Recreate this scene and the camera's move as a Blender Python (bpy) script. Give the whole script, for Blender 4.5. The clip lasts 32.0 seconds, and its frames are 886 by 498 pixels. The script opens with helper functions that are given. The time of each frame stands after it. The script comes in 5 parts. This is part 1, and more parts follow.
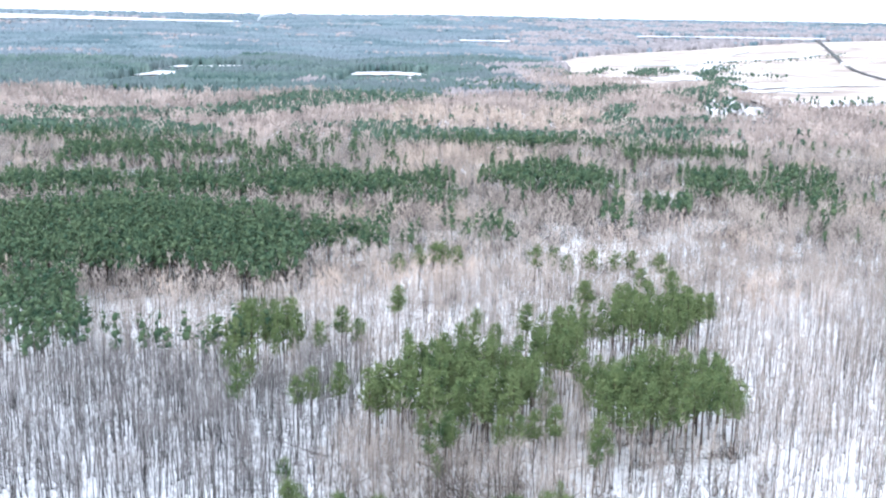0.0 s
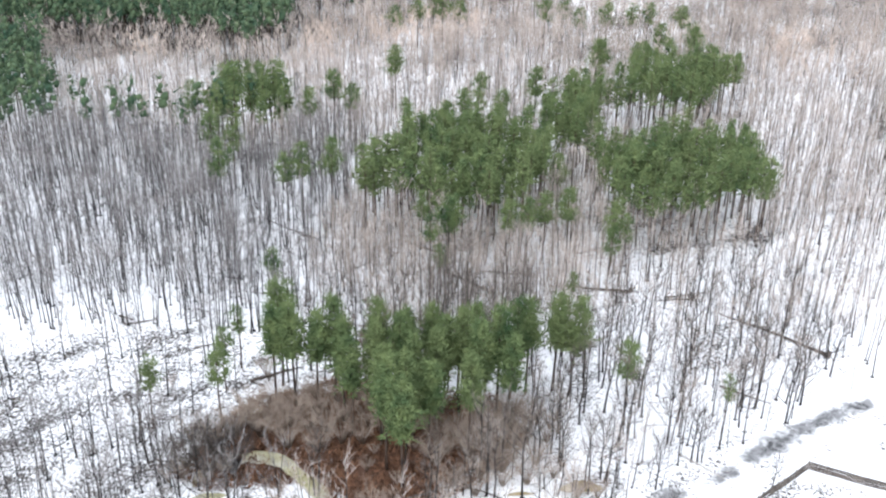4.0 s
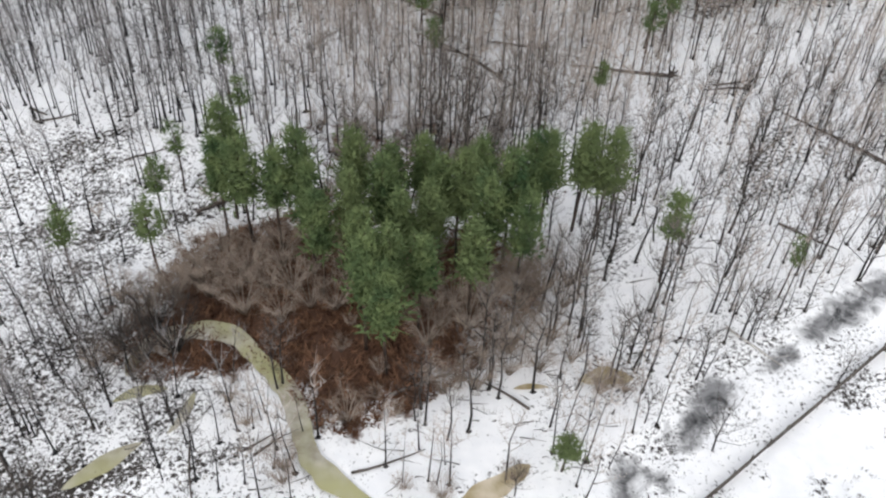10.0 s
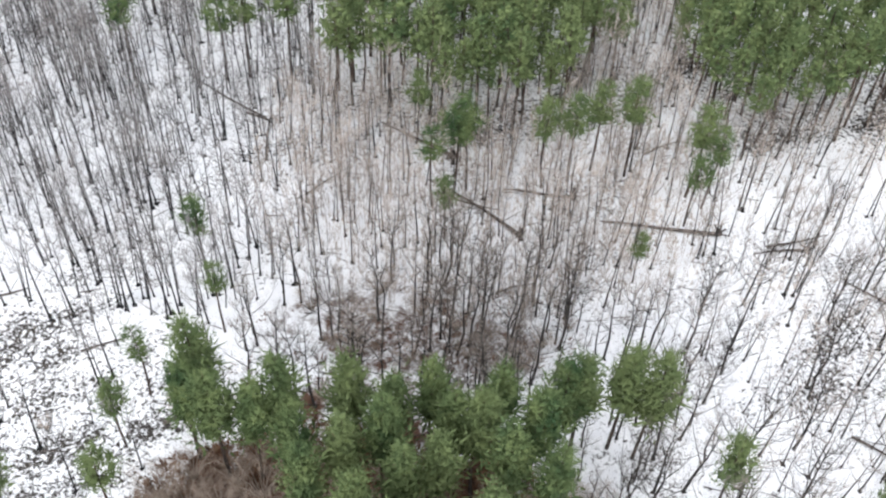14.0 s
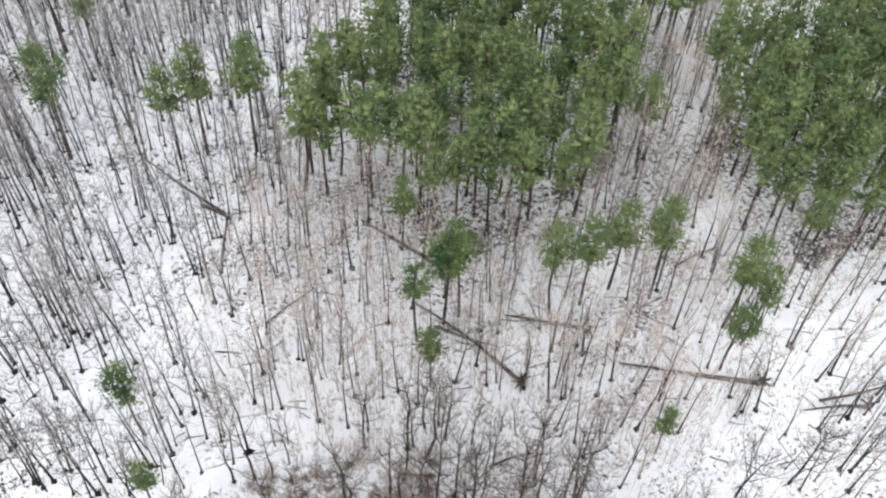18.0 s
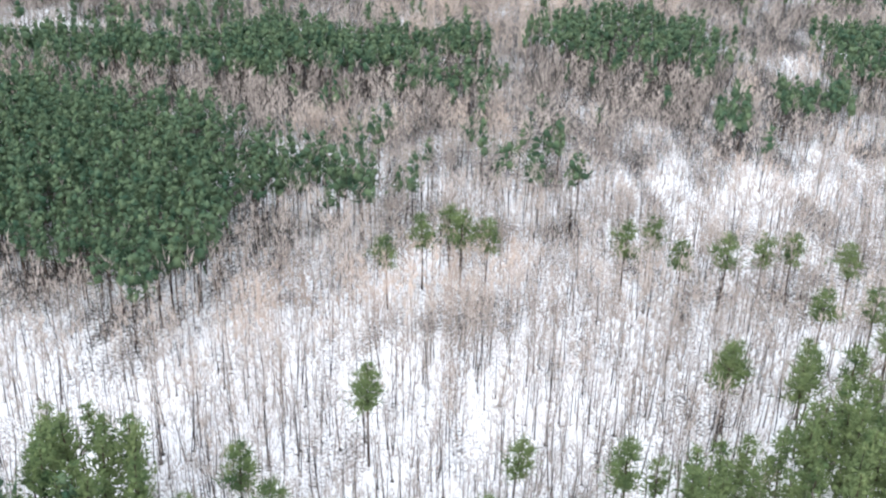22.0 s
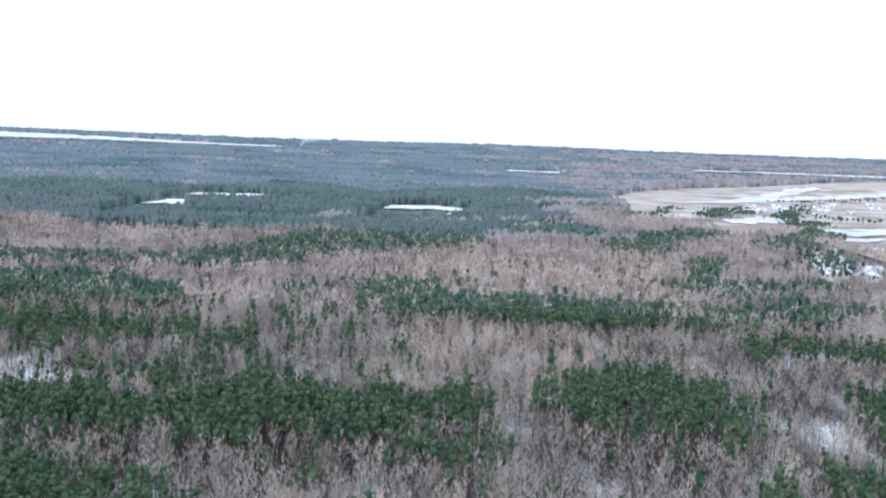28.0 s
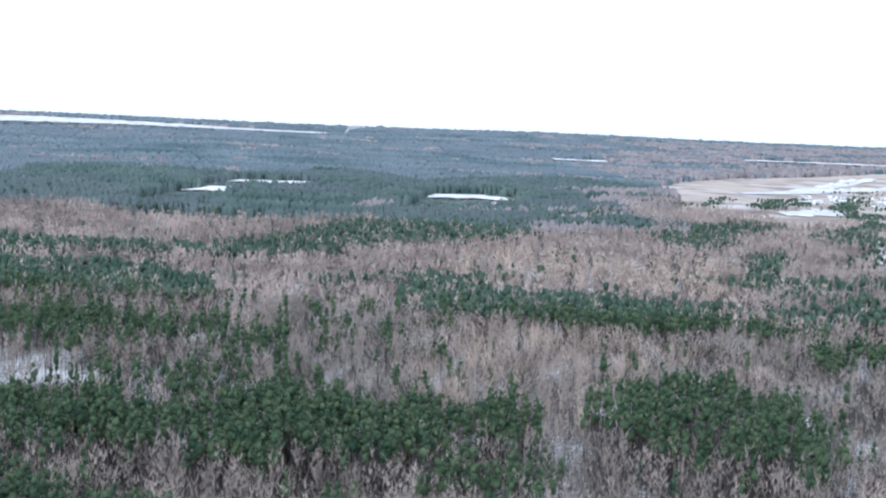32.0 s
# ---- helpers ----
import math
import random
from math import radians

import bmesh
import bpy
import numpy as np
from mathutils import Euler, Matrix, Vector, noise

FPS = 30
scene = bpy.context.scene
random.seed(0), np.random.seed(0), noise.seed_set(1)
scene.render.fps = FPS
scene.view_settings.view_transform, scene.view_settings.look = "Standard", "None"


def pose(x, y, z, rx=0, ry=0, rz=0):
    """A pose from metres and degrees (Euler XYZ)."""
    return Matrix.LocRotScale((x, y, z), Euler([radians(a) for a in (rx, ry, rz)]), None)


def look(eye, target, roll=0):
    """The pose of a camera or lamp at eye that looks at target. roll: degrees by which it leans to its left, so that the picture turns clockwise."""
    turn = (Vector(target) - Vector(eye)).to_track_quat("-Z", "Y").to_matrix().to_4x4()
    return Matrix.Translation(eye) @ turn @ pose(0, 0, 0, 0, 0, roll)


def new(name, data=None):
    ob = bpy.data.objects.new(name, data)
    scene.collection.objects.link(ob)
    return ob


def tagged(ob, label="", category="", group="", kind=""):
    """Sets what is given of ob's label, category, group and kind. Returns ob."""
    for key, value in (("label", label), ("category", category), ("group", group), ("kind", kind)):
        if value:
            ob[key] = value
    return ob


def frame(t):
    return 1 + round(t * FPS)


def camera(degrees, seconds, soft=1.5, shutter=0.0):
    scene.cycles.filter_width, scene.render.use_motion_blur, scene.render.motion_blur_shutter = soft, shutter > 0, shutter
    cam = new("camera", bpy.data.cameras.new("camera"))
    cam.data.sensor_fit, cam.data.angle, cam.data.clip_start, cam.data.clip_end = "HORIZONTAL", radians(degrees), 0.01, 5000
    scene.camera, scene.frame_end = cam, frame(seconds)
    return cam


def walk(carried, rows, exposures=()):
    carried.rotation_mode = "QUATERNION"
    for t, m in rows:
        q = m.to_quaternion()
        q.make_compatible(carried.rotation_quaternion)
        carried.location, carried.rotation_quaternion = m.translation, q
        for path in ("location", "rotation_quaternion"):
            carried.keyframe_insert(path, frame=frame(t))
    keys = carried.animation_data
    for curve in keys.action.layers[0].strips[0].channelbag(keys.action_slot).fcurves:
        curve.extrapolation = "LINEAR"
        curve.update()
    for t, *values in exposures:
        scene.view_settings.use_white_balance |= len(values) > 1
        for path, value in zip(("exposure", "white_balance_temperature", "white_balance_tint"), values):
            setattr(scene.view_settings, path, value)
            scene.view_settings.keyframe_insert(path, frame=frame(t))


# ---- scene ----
import itertools

# ---- camera: t, x, y, z, pitch, roll, yaw ----
cam = camera(46.8, 32.0, soft=2.2)
PATH = [
    (0.0, 0.00, -0.00, 83.99, -12.91, -0.94, -0.00),
    (0.5, 0.06, 2.09, 83.79, -13.07, -0.97, 0.01),
    (1.0, 0.11, 4.24, 83.63, -13.21, -0.96, 0.01),
    (1.5, 0.13, 6.52, 83.51, -13.34, -0.93, 0.01),
    (2.0, 0.12, 8.94, 83.35, -13.41, -0.94, 0.01),
    (2.5, 0.05, 11.52, 83.15, -15.61, -0.97, 0.03),
    (3.0, -0.13, 14.28, 83.04, -16.93, -0.90, -0.05),
    (3.5, -0.40, 17.19, 82.98, -19.85, -0.91, -0.09),
    (4.0, -0.71, 20.24, 82.97, -27.23, -0.97, -0.09),
    (4.5, -1.03, 23.35, 82.97, -34.18, -1.08, -0.10),
    (6.5, -2.19, 37.22, 83.05, -47.37, -1.85, -0.17),
    (7.0, -2.06, 40.30, 82.81, -47.41, -1.93, -0.14),
    (7.5, -1.87, 43.29, 82.61, -47.48, -1.93, -0.16),
    (8.0, -1.69, 46.26, 82.48, -47.38, -1.91, -0.19),
    (8.5, -1.55, 49.27, 82.50, -47.38, -1.92, -0.16),
    (9.0, -1.46, 52.34, 82.64, -47.38, -1.97, -0.12),
    (9.5, -1.43, 55.50, 82.89, -47.51, -2.03, -0.10),
    (10.0, -1.41, 58.76, 83.18, -47.50, -2.00, -0.07),
    (10.5, -1.43, 62.00, 83.44, -47.64, -1.93, -0.01),
    (11.0, -1.50, 65.22, 83.62, -46.59, -1.89, 0.08),
    (11.5, -1.62, 68.46, 83.66, -46.78, -1.89, 0.15),
    (12.0, -1.78, 71.80, 83.62, -46.80, -1.95, 0.25),
    (12.5, -1.90, 75.14, 83.60, -46.93, -1.94, 0.26),
    (13.0, -1.97, 78.54, 83.63, -46.98, -1.93, 0.32),
    (13.5, -1.97, 82.06, 83.69, -47.11, -1.89, 0.31),
    (14.0, -1.92, 85.74, 83.76, -47.17, -1.89, 0.37),
    (14.5, -1.80, 89.57, 83.83, -47.41, -1.93, 0.50),
    (15.0, -1.60, 93.53, 83.90, -47.61, -1.94, 0.57),
    (15.5, -1.37, 97.53, 83.95, -47.89, -1.97, 0.69),
    (17.5, 0.38, 113.40, 83.95, -52.43, -1.59, 1.38),
    (18.0, 0.72, 116.76, 83.93, -52.45, -1.55, 1.57),
    (18.5, 1.04, 119.96, 83.94, -46.71, -1.56, 1.75),
    (19.0, 1.32, 123.03, 83.98, -39.33, -1.54, 1.86),
    (19.5, 1.53, 125.95, 84.03, -31.95, -1.31, 1.78),
    (20.0, 1.65, 128.76, 84.04, -29.79, -1.29, 1.87),
    (20.5, 1.74, 131.58, 84.05, -26.28, -1.31, 1.95),
    (21.0, 1.82, 134.40, 84.01, -24.51, -1.40, 2.04),
    (21.5, 1.99, 137.32, 84.02, -24.45, -1.39, 2.12),
    (22.0, 2.20, 140.32, 84.05, -24.42, -1.33, 2.19),
    (22.5, 2.34, 143.20, 84.04, -18.80, -1.33, 2.20),
    (23.0, 2.41, 146.02, 83.98, -14.09, -1.40, 2.23),
    (23.5, 2.43, 148.87, 83.99, -14.06, -1.45, 2.29),
    (24.0, 2.45, 151.71, 84.00, -7.99, -1.52, 2.30),
    (24.5, 2.48, 154.56, 83.93, -5.62, -1.51, 2.31),
    (25.0, 2.50, 157.50, 83.90, -5.62, -1.64, 2.37),
    (25.5, 2.52, 160.50, 83.92, -5.65, -1.72, 2.41),
    (27.5, 2.82, 173.53, 84.34, -5.91, -2.03, 2.62),
    (28.0, 2.85, 176.79, 84.35, -5.98, -2.12, 2.68),
    (28.5, 2.87, 180.05, 84.35, -6.07, -2.21, 2.72),
    (29.0, 2.86, 183.32, 84.35, -6.19, -2.33, 2.80),
    (29.5, 2.80, 186.62, 84.35, -6.29, -2.40, 2.85),
    (30.0, 2.71, 189.95, 84.36, -6.38, -2.50, 2.92),
    (30.5, 2.57, 193.30, 84.39, -6.47, -2.56, 2.97),
    (31.0, 2.37, 196.68, 84.43, -6.56, -2.66, 3.01),
    (31.5, 2.09, 200.05, 84.50, -6.65, -2.74, 3.05),
    (31.9, 1.81, 202.73, 84.56, -6.72, -2.81, 3.08),
    (32.0, 1.74, 203.40, 84.58, -6.78, -2.42, 5.23),
]

EXPOSURES = [(0, 0.75, 5650, 10), (2, 0.8, 5650, 10), (3.2, 0.72, 5850, 10), (4.5, 0.35, 6200, 10), (6.5, -0.32, 6450, 10), (10.5, -0.22, 6450, 10), (11, 0.15, 6400, 10),
             (13, 0.35, 6350, 10), (15.5, 0.4, 6350, 10), (18, 0.35, 6400, 10), (19, 0.48, 6250, 10), (20, 0.48, 6150, 10), (22, 0.55, 6050, 10), (23, 0.9, 5700, 10), (23.6, 0.9, 5700, 10),
             (24, 0.84, 5500, 10), (24.5, -0.05, 5500, 10), (32, -0.15, 5500, 10)]
walk(cam, [(t, pose(x, y, z, 90 + p, r, w)) for t, x, y, z, p, r, w in PATH], EXPOSURES)

# ---- world and sun: bright overcast winter day ----
SUN_ELEVATION, SUN_TURN = radians(32), radians(200)
world = bpy.data.worlds.new("overcast_sky")
scene.world = world
world.use_nodes = True
wn, wl = world.node_tree.nodes, world.node_tree.links
wn.clear()
sky = wn.new("ShaderNodeTexSky")
sky.sky_type, sky.sun_disc = "NISHITA", False
sky.sun_elevation, sky.sun_rotation = SUN_ELEVATION, SUN_TURN
sky.dust_density, sky.air_density = 4.0, 1.0
cloud = wn.new("ShaderNodeMixRGB")
cloud.inputs["Fac"].default_value = 0.8
cloud.inputs["Color2"].default_value = (15.5, 15.8, 16.4, 1)
back = wn.new("ShaderNodeBackground")
back.inputs["Strength"].default_value = 0.1
wout = wn.new("ShaderNodeOutputWorld")
wl.new(sky.outputs["Color"], cloud.inputs["Color1"])
wl.new(cloud.outputs["Color"], back.inputs["Color"])
wl.new(back.outputs["Background"], wout.inputs["Surface"])
sun = new("sun", bpy.data.lights.new("sun", "SUN"))
sun.data.energy, sun.data.angle, sun.data.color = 1.3, radians(25), (1.0, 0.97, 0.93)
sun.matrix_world = look((0, 0, 50), (-math.sin(SUN_TURN) * 40, -math.cos(SUN_TURN) * 40, 50 - 40 * math.tan(SUN_ELEVATION)))

rng = np.random.default_rng(7)


# ---- materials ----
def material(name, dark, light, rough=0.85, scale=1.0, detail=4.0, lo=0.35, hi=0.65, spec=0.2, bump=0.0,
             bump_scale=6.0, clear=0.0, own=None, big=None, big_scale=0.05, metal=0.0):
    """Two colours mixed by a noise of the given size (per metre), a second broad tint, fine relief."""
    m = bpy.data.materials.new(name)
    m.use_nodes = True
    n, l = m.node_tree.nodes, m.node_tree.links
    b = n["Principled BSDF"]
    b.inputs["Roughness"].default_value = rough
    b.inputs["Specular IOR Level"].default_value = spec
    b.inputs["Metallic"].default_value = metal
    geo = n.new("ShaderNodeNewGeometry")
    tex = n.new("ShaderNodeTexNoise")
    tex.inputs["Scale"].default_value, tex.inputs["Detail"].default_value = scale, detail
    l.new(geo.outputs["Position"], tex.inputs["Vector"])
    ramp = n.new("ShaderNodeValToRGB")
    ramp.color_ramp.elements[0].position, ramp.color_ramp.elements[1].position = lo, hi
    ramp.color_ramp.elements[0].color, ramp.color_ramp.elements[1].color = (*dark, 1), (*light, 1)
    l.new(tex.outputs["Fac"], ramp.inputs["Fac"])
    out = ramp.outputs["Color"]
    if own:
        info = n.new("ShaderNodeObjectInfo")
        mx = n.new("ShaderNodeMixRGB")
        mx.inputs["Color2"].default_value = (*own, 1)
        rr = n.new("ShaderNodeMapRange")
        rr.inputs["To Max"].default_value = 0.65
        l.new(info.outputs["Random"], rr.inputs["Value"])
        l.new(rr.outputs["Result"], mx.inputs["Fac"])
        l.new(out, mx.inputs["Color1"])
        out = mx.outputs["Color"]
    if big:
        tex2 = n.new("ShaderNodeTexNoise")
        tex2.inputs["Scale"].default_value, tex2.inputs["Detail"].default_value = big_scale, 3.0
        l.new(geo.outputs["Position"], tex2.inputs["Vector"])
        r2 = n.new("ShaderNodeMapRange")
        r2.inputs["From Min"].default_value, r2.inputs["From Max"].default_value = 0.4, 0.62
        l.new(tex2.outputs["Fac"], r2.inputs["Value"])
        mix = n.new("ShaderNodeMixRGB")
        mix.inputs["Color2"].default_value = (*big, 1)
        l.new(r2.outputs["Result"], mix.inputs["Fac"])
        l.new(out, mix.inputs["Color1"])
        out = mix.outputs["Color"]
    l.new(out, b.inputs["Base Color"])
    if bump:
        tex3 = n.new("ShaderNodeTexNoise")
        tex3.inputs["Scale"].default_value, tex3.inputs["Detail"].default_value = bump_scale, 5.0
        l.new(geo.outputs["Position"], tex3.inputs["Vector"])
        bm = n.new("ShaderNodeBump")
        bm.inputs["Strength"].default_value, bm.inputs["Distance"].default_value = bump, 0.1
        l.new(tex3.outputs["Fac"], bm.inputs["Height"])
        l.new(bm.outputs["Normal"], b.inputs["Normal"])
    if clear:
        tr = n.new("ShaderNodeBsdfTranslucent")
        l.new(out, tr.inputs["Color"])
        ms = n.new("ShaderNodeMixShader")
        ms.inputs["Fac"].default_value = clear
        l.new(b.outputs["BSDF"], ms.inputs[1])
        l.new(tr.outputs["BSDF"], ms.inputs[2])
        l.new(ms.outputs["Shader"], n["Material Output"].inputs["Surface"])
    return m


BARK = material("grey_bark", (0.015, 0.0135, 0.0135), (0.056, 0.05, 0.047), 0.9, 0.35, 5)
# dark alder bark, with the lens's bluish edge dimming mixed into the colour
BARK_DARK = material("lens_dimmed_alder_bark", (0.009, 0.009, 0.0105), (0.032, 0.031, 0.033), 0.9, 0.35, 5)
TWIG = material("bare_twigs", (0.27, 0.236, 0.215), (0.55, 0.485, 0.44), 0.9, 0.09, 4)
TWIG_MID = material("pale_bare_crowns", (0.265, 0.228, 0.204), (0.58, 0.505, 0.45), 0.9, 0.07, 5)
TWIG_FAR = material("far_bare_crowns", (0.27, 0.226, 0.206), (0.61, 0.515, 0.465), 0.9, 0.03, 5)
PINE_BARK = material("pine_bark", (0.03, 0.024, 0.022), (0.095, 0.066, 0.05), 0.9, 0.5, 4)
NEEDLE = material("pine_needles", (0.042, 0.084, 0.036), (0.178, 0.23, 0.094), 0.8, 0.5, 6, 0.34, 0.66, clear=0.18, own=(0.165, 0.205, 0.088))
NEEDLE_MID = material("dense_pine_needles", (0.03, 0.066, 0.039), (0.115, 0.16, 0.084), 0.85, 0.3, 5, 0.36, 0.66)
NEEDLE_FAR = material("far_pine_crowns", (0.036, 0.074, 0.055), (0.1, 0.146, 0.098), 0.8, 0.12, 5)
# far conifers: aerial haze is painted into both colours, paler and bluer farther out
WOODS_FAR = material("hazed_closed_conifer_woods", (0.055, 0.1, 0.092), (0.15, 0.205, 0.182), 0.85, 0.02, 7, 0.36, 0.66, big=(0.125, 0.16, 0.165), big_scale=0.006)
HAZED_WOODS = material("hazed_distant_conifer_woods", (0.095, 0.145, 0.165), (0.205, 0.262, 0.288), 0.85, 0.006, 7, 0.38, 0.64, big=(0.18, 0.22, 0.25), big_scale=0.0022)
# distant bare crowns, greyed and flattened in colour for the same haze
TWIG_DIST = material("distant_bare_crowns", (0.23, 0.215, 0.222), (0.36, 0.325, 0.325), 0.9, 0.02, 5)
BRUSH = material("brown_brush", (0.2, 0.155, 0.125), (0.42, 0.345, 0.285), 0.9, 0.4, 4)
TWIG_NEAR = material("grey_brown_twigs", (0.13, 0.112, 0.1), (0.33, 0.29, 0.26), 0.9, 0.12, 4)
OAK_TWIG = material("dark_oak_twigs", (0.05, 0.043, 0.039), (0.16, 0.135, 0.118), 0.9, 0.3, 4)
REED = material("rust_brown_sedge", (0.095, 0.049, 0.031), (0.235, 0.128, 0.077), 0.9, 0.8, 4)
GRASS = material("dead_grass_tufts", (0.05, 0.042, 0.03), (0.20, 0.16, 0.10), 0.9, 0.7, 3)
LOG = material("weathered_log", (0.06, 0.05, 0.045), (0.16, 0.135, 0.12), 0.9, 2.0, 4, bump=0.5)
PALE_LOG = material("pale_birch_log", (0.3, 0.28, 0.26), (0.6, 0.57, 0.54), 0.9, 2.0, 4, bump=0.4)


def ground_material():
    m = material("snow_on_forest_floor", (0.86, 0.865, 0.88), (0.94, 0.94, 0.945), 0.7, 0.5, 5, spec=0.3, bump=0.4, bump_scale=1.3)
    n, l = m.node_tree.nodes, m.node_tree.links
    b = n["Principled BSDF"]
    base = b.inputs["Base Color"].links[0].from_socket
    geo = n.new("ShaderNodeNewGeometry")

    def layer(base, attr, colour, scale, lo, hi, detail=6.0):
        at = n.new("ShaderNodeAttribute")
        at.attribute_name = attr
        tex = n.new("ShaderNodeTexNoise")
        tex.inputs["Scale"].default_value, tex.inputs["Detail"].default_value = scale, detail
        tex.inputs["Roughness"].default_value = 0.74
        tex.inputs["Distortion"].default_value = 0.6
        l.new(geo.outputs["Position"], tex.inputs["Vector"])
        add = n.new("ShaderNodeMath")
        add.operation = "ADD"
        l.new(tex.outputs["Fac"], add.inputs[0])
        l.new(at.outputs["Fac"], add.inputs[1])
        r = n.new("ShaderNodeMapRange")
        r.inputs["From Min"].default_value, r.inputs["From Max"].default_value = lo, hi
        l.new(add.outputs["Value"], r.inputs["Value"])
        mix = n.new("ShaderNodeMixRGB")
        mix.inputs["Color2"].default_value = (*colour, 1)
        l.new(r.outputs["Result"], mix.inputs["Fac"])
        l.new(base, mix.inputs["Color1"])
        return mix.outputs["Color"]

    base = layer(base, "litter", (0.042, 0.035, 0.03), 2.3, 1.0, 1.06, 5.0)
    base = layer(base, "bog", (0.105, 0.054, 0.034), 0.9, 0.93, 1.12, 7.0)
    base = layer(base, "wet", (0.24, 0.24, 0.245), 0.45, 0.68, 1.05, 3.0)
    base = layer(base, "wet", (0.025, 0.026, 0.028), 0.4, 0.98, 1.2, 3.0)
    l.new(base, b.inputs["Base Color"])
    return m


SNOW = ground_material()


# ---- mesh helpers ----
def soup(name, v, t, mats, mi=None):
    """A mesh from arrays of corners and triangles."""
    me = bpy.data.meshes.new(name)
    v, t = np.asarray(v, np.float32), np.asarray(t, np.int32)
    me.vertices.add(len(v))
    me.vertices.foreach_set("co", v.ravel())
    me.loops.add(3 * len(t))
    me.loops.foreach_set("vertex_index", t.ravel())
    me.polygons.add(len(t))
    me.polygons.foreach_set("loop_start", np.arange(0, 3 * len(t), 3, dtype=np.int32))
    for m in mats:
        me.materials.append(m)
    if mi is not None:
        me.polygons.foreach_set("material_index", np.asarray(mi, np.int32))
    me.update(calc_edges=True)
    return me


G = (1 + 5 ** 0.5) / 2
ICO = np.array([(-1, G, 0), (1, G, 0), (-1, -G, 0), (1, -G, 0), (0, -1, G), (0, 1, G), (0, -1, -G), (0, 1, -G), (G, 0, -1), (G, 0, 1), (-G, 0, -1), (-G, 0, 1)]) / 1.902
ICO_T = [(a, b, c) for a, b, c in itertools.combinations(range(12), 3) if max(np.linalg.norm(ICO[a] - ICO[b]), np.linalg.norm(ICO[b] - ICO[c]), np.linalg.norm(ICO[a] - ICO[c])) < 1.1]
ICO_T = [(a, b, c) if np.dot(np.cross(ICO[b] - ICO[a], ICO[c] - ICO[a]), ICO[a]) > 0 else (a, c, b) for a, b, c in ICO_T]


class Shape:
    """Gathers triangles, each with a material number."""

    def __init__(self):
        self.v, self.t, self.m, self.n = [], [], [], 0

    def add(self, v, t, m=0):
        self.v.append(np.asarray(v, float))
        self.t.append(np.asarray(t, int) + self.n)
        self.m.append(np.full(len(t), m))
        self.n += len(v)

    def tube(self, pts, radii, sides=5, m=0):
        pts = [np.asarray(p, float) for p in pts]
        rings = []
        for k, p in enumerate(pts):
            d = pts[min(k + 1, len(pts) - 1)] - pts[max(k - 1, 0)]
            d = d / (np.linalg.norm(d) + 1e-9)
            a = np.cross(d, (0.3, 0.9, 0.1) if abs(d[2]) > 0.7 else (0, 0, 1))
            a /= np.linalg.norm(a) + 1e-9
            b = np.cross(d, a)
            q = np.arange(sides) * 2 * np.pi / sides
            rings.append(p + radii[k] * (np.outer(np.cos(q), a) + np.outer(np.sin(q), b)))
        t = []
        for k in range(len(pts) - 1):
            for i in range(sides):
                a, b = k * sides + i, k * sides + (i + 1) % sides
                t += [(a, b, a + sides), (b, b + sides, a + sides)]
        for i in range(1, sides - 1):
            t.append((0, i + 1, i))
            t.append(((len(pts) - 1) * sides, (len(pts) - 1) * sides + i, (len(pts) - 1) * sides + i + 1))
        self.add(np.concatenate(rings), t, m)

    def blades(self, p, d, w, m=0, seed=None):
        """Thin pointed slips from p along d, w wide at the foot."""
        p, d = np.asarray(p, float), np.asarray(d, float)
        k = len(p)
        side = np.cross(d, rng.normal(size=(k, 3)))
        side /= np.linalg.norm(side, axis=1)[:, None] + 1e-9
        side *= np.reshape(w, (-1, 1)) / 2
        v = np.stack([p - side, p + side, p + d], 1).reshape(-1, 3)
        self.add(v, np.arange(3 * k).reshape(-1, 3), m)

    def blob(self, c, r, flat=0.85, m=0):
        """A rough solid tuft round c."""
        v = ICO * (r * rng.uniform(0.72, 1.2, (12, 1))) * (1, 1, flat)
        self.add(v + np.asarray(c), ICO_T, m)

    def arrays(self):
        return np.concatenate(self.v), np.concatenate(self.t), np.concatenate(self.m)

    def mesh(self, name, mats, only=None):
        v, t, m = self.arrays()
        if only is not None:
            t = t[m == only]
            used = np.unique(t)
            back_to = np.zeros(len(v), int)
            back_to[used] = np.arange(len(used))
            return soup(name, v[used], back_to[t], mats)
        return soup(name, v, t, mats, m)


def part(name, me, parent, label=""):
    ob = new(name, me)
    ob.parent = parent
    return tagged(ob, label)


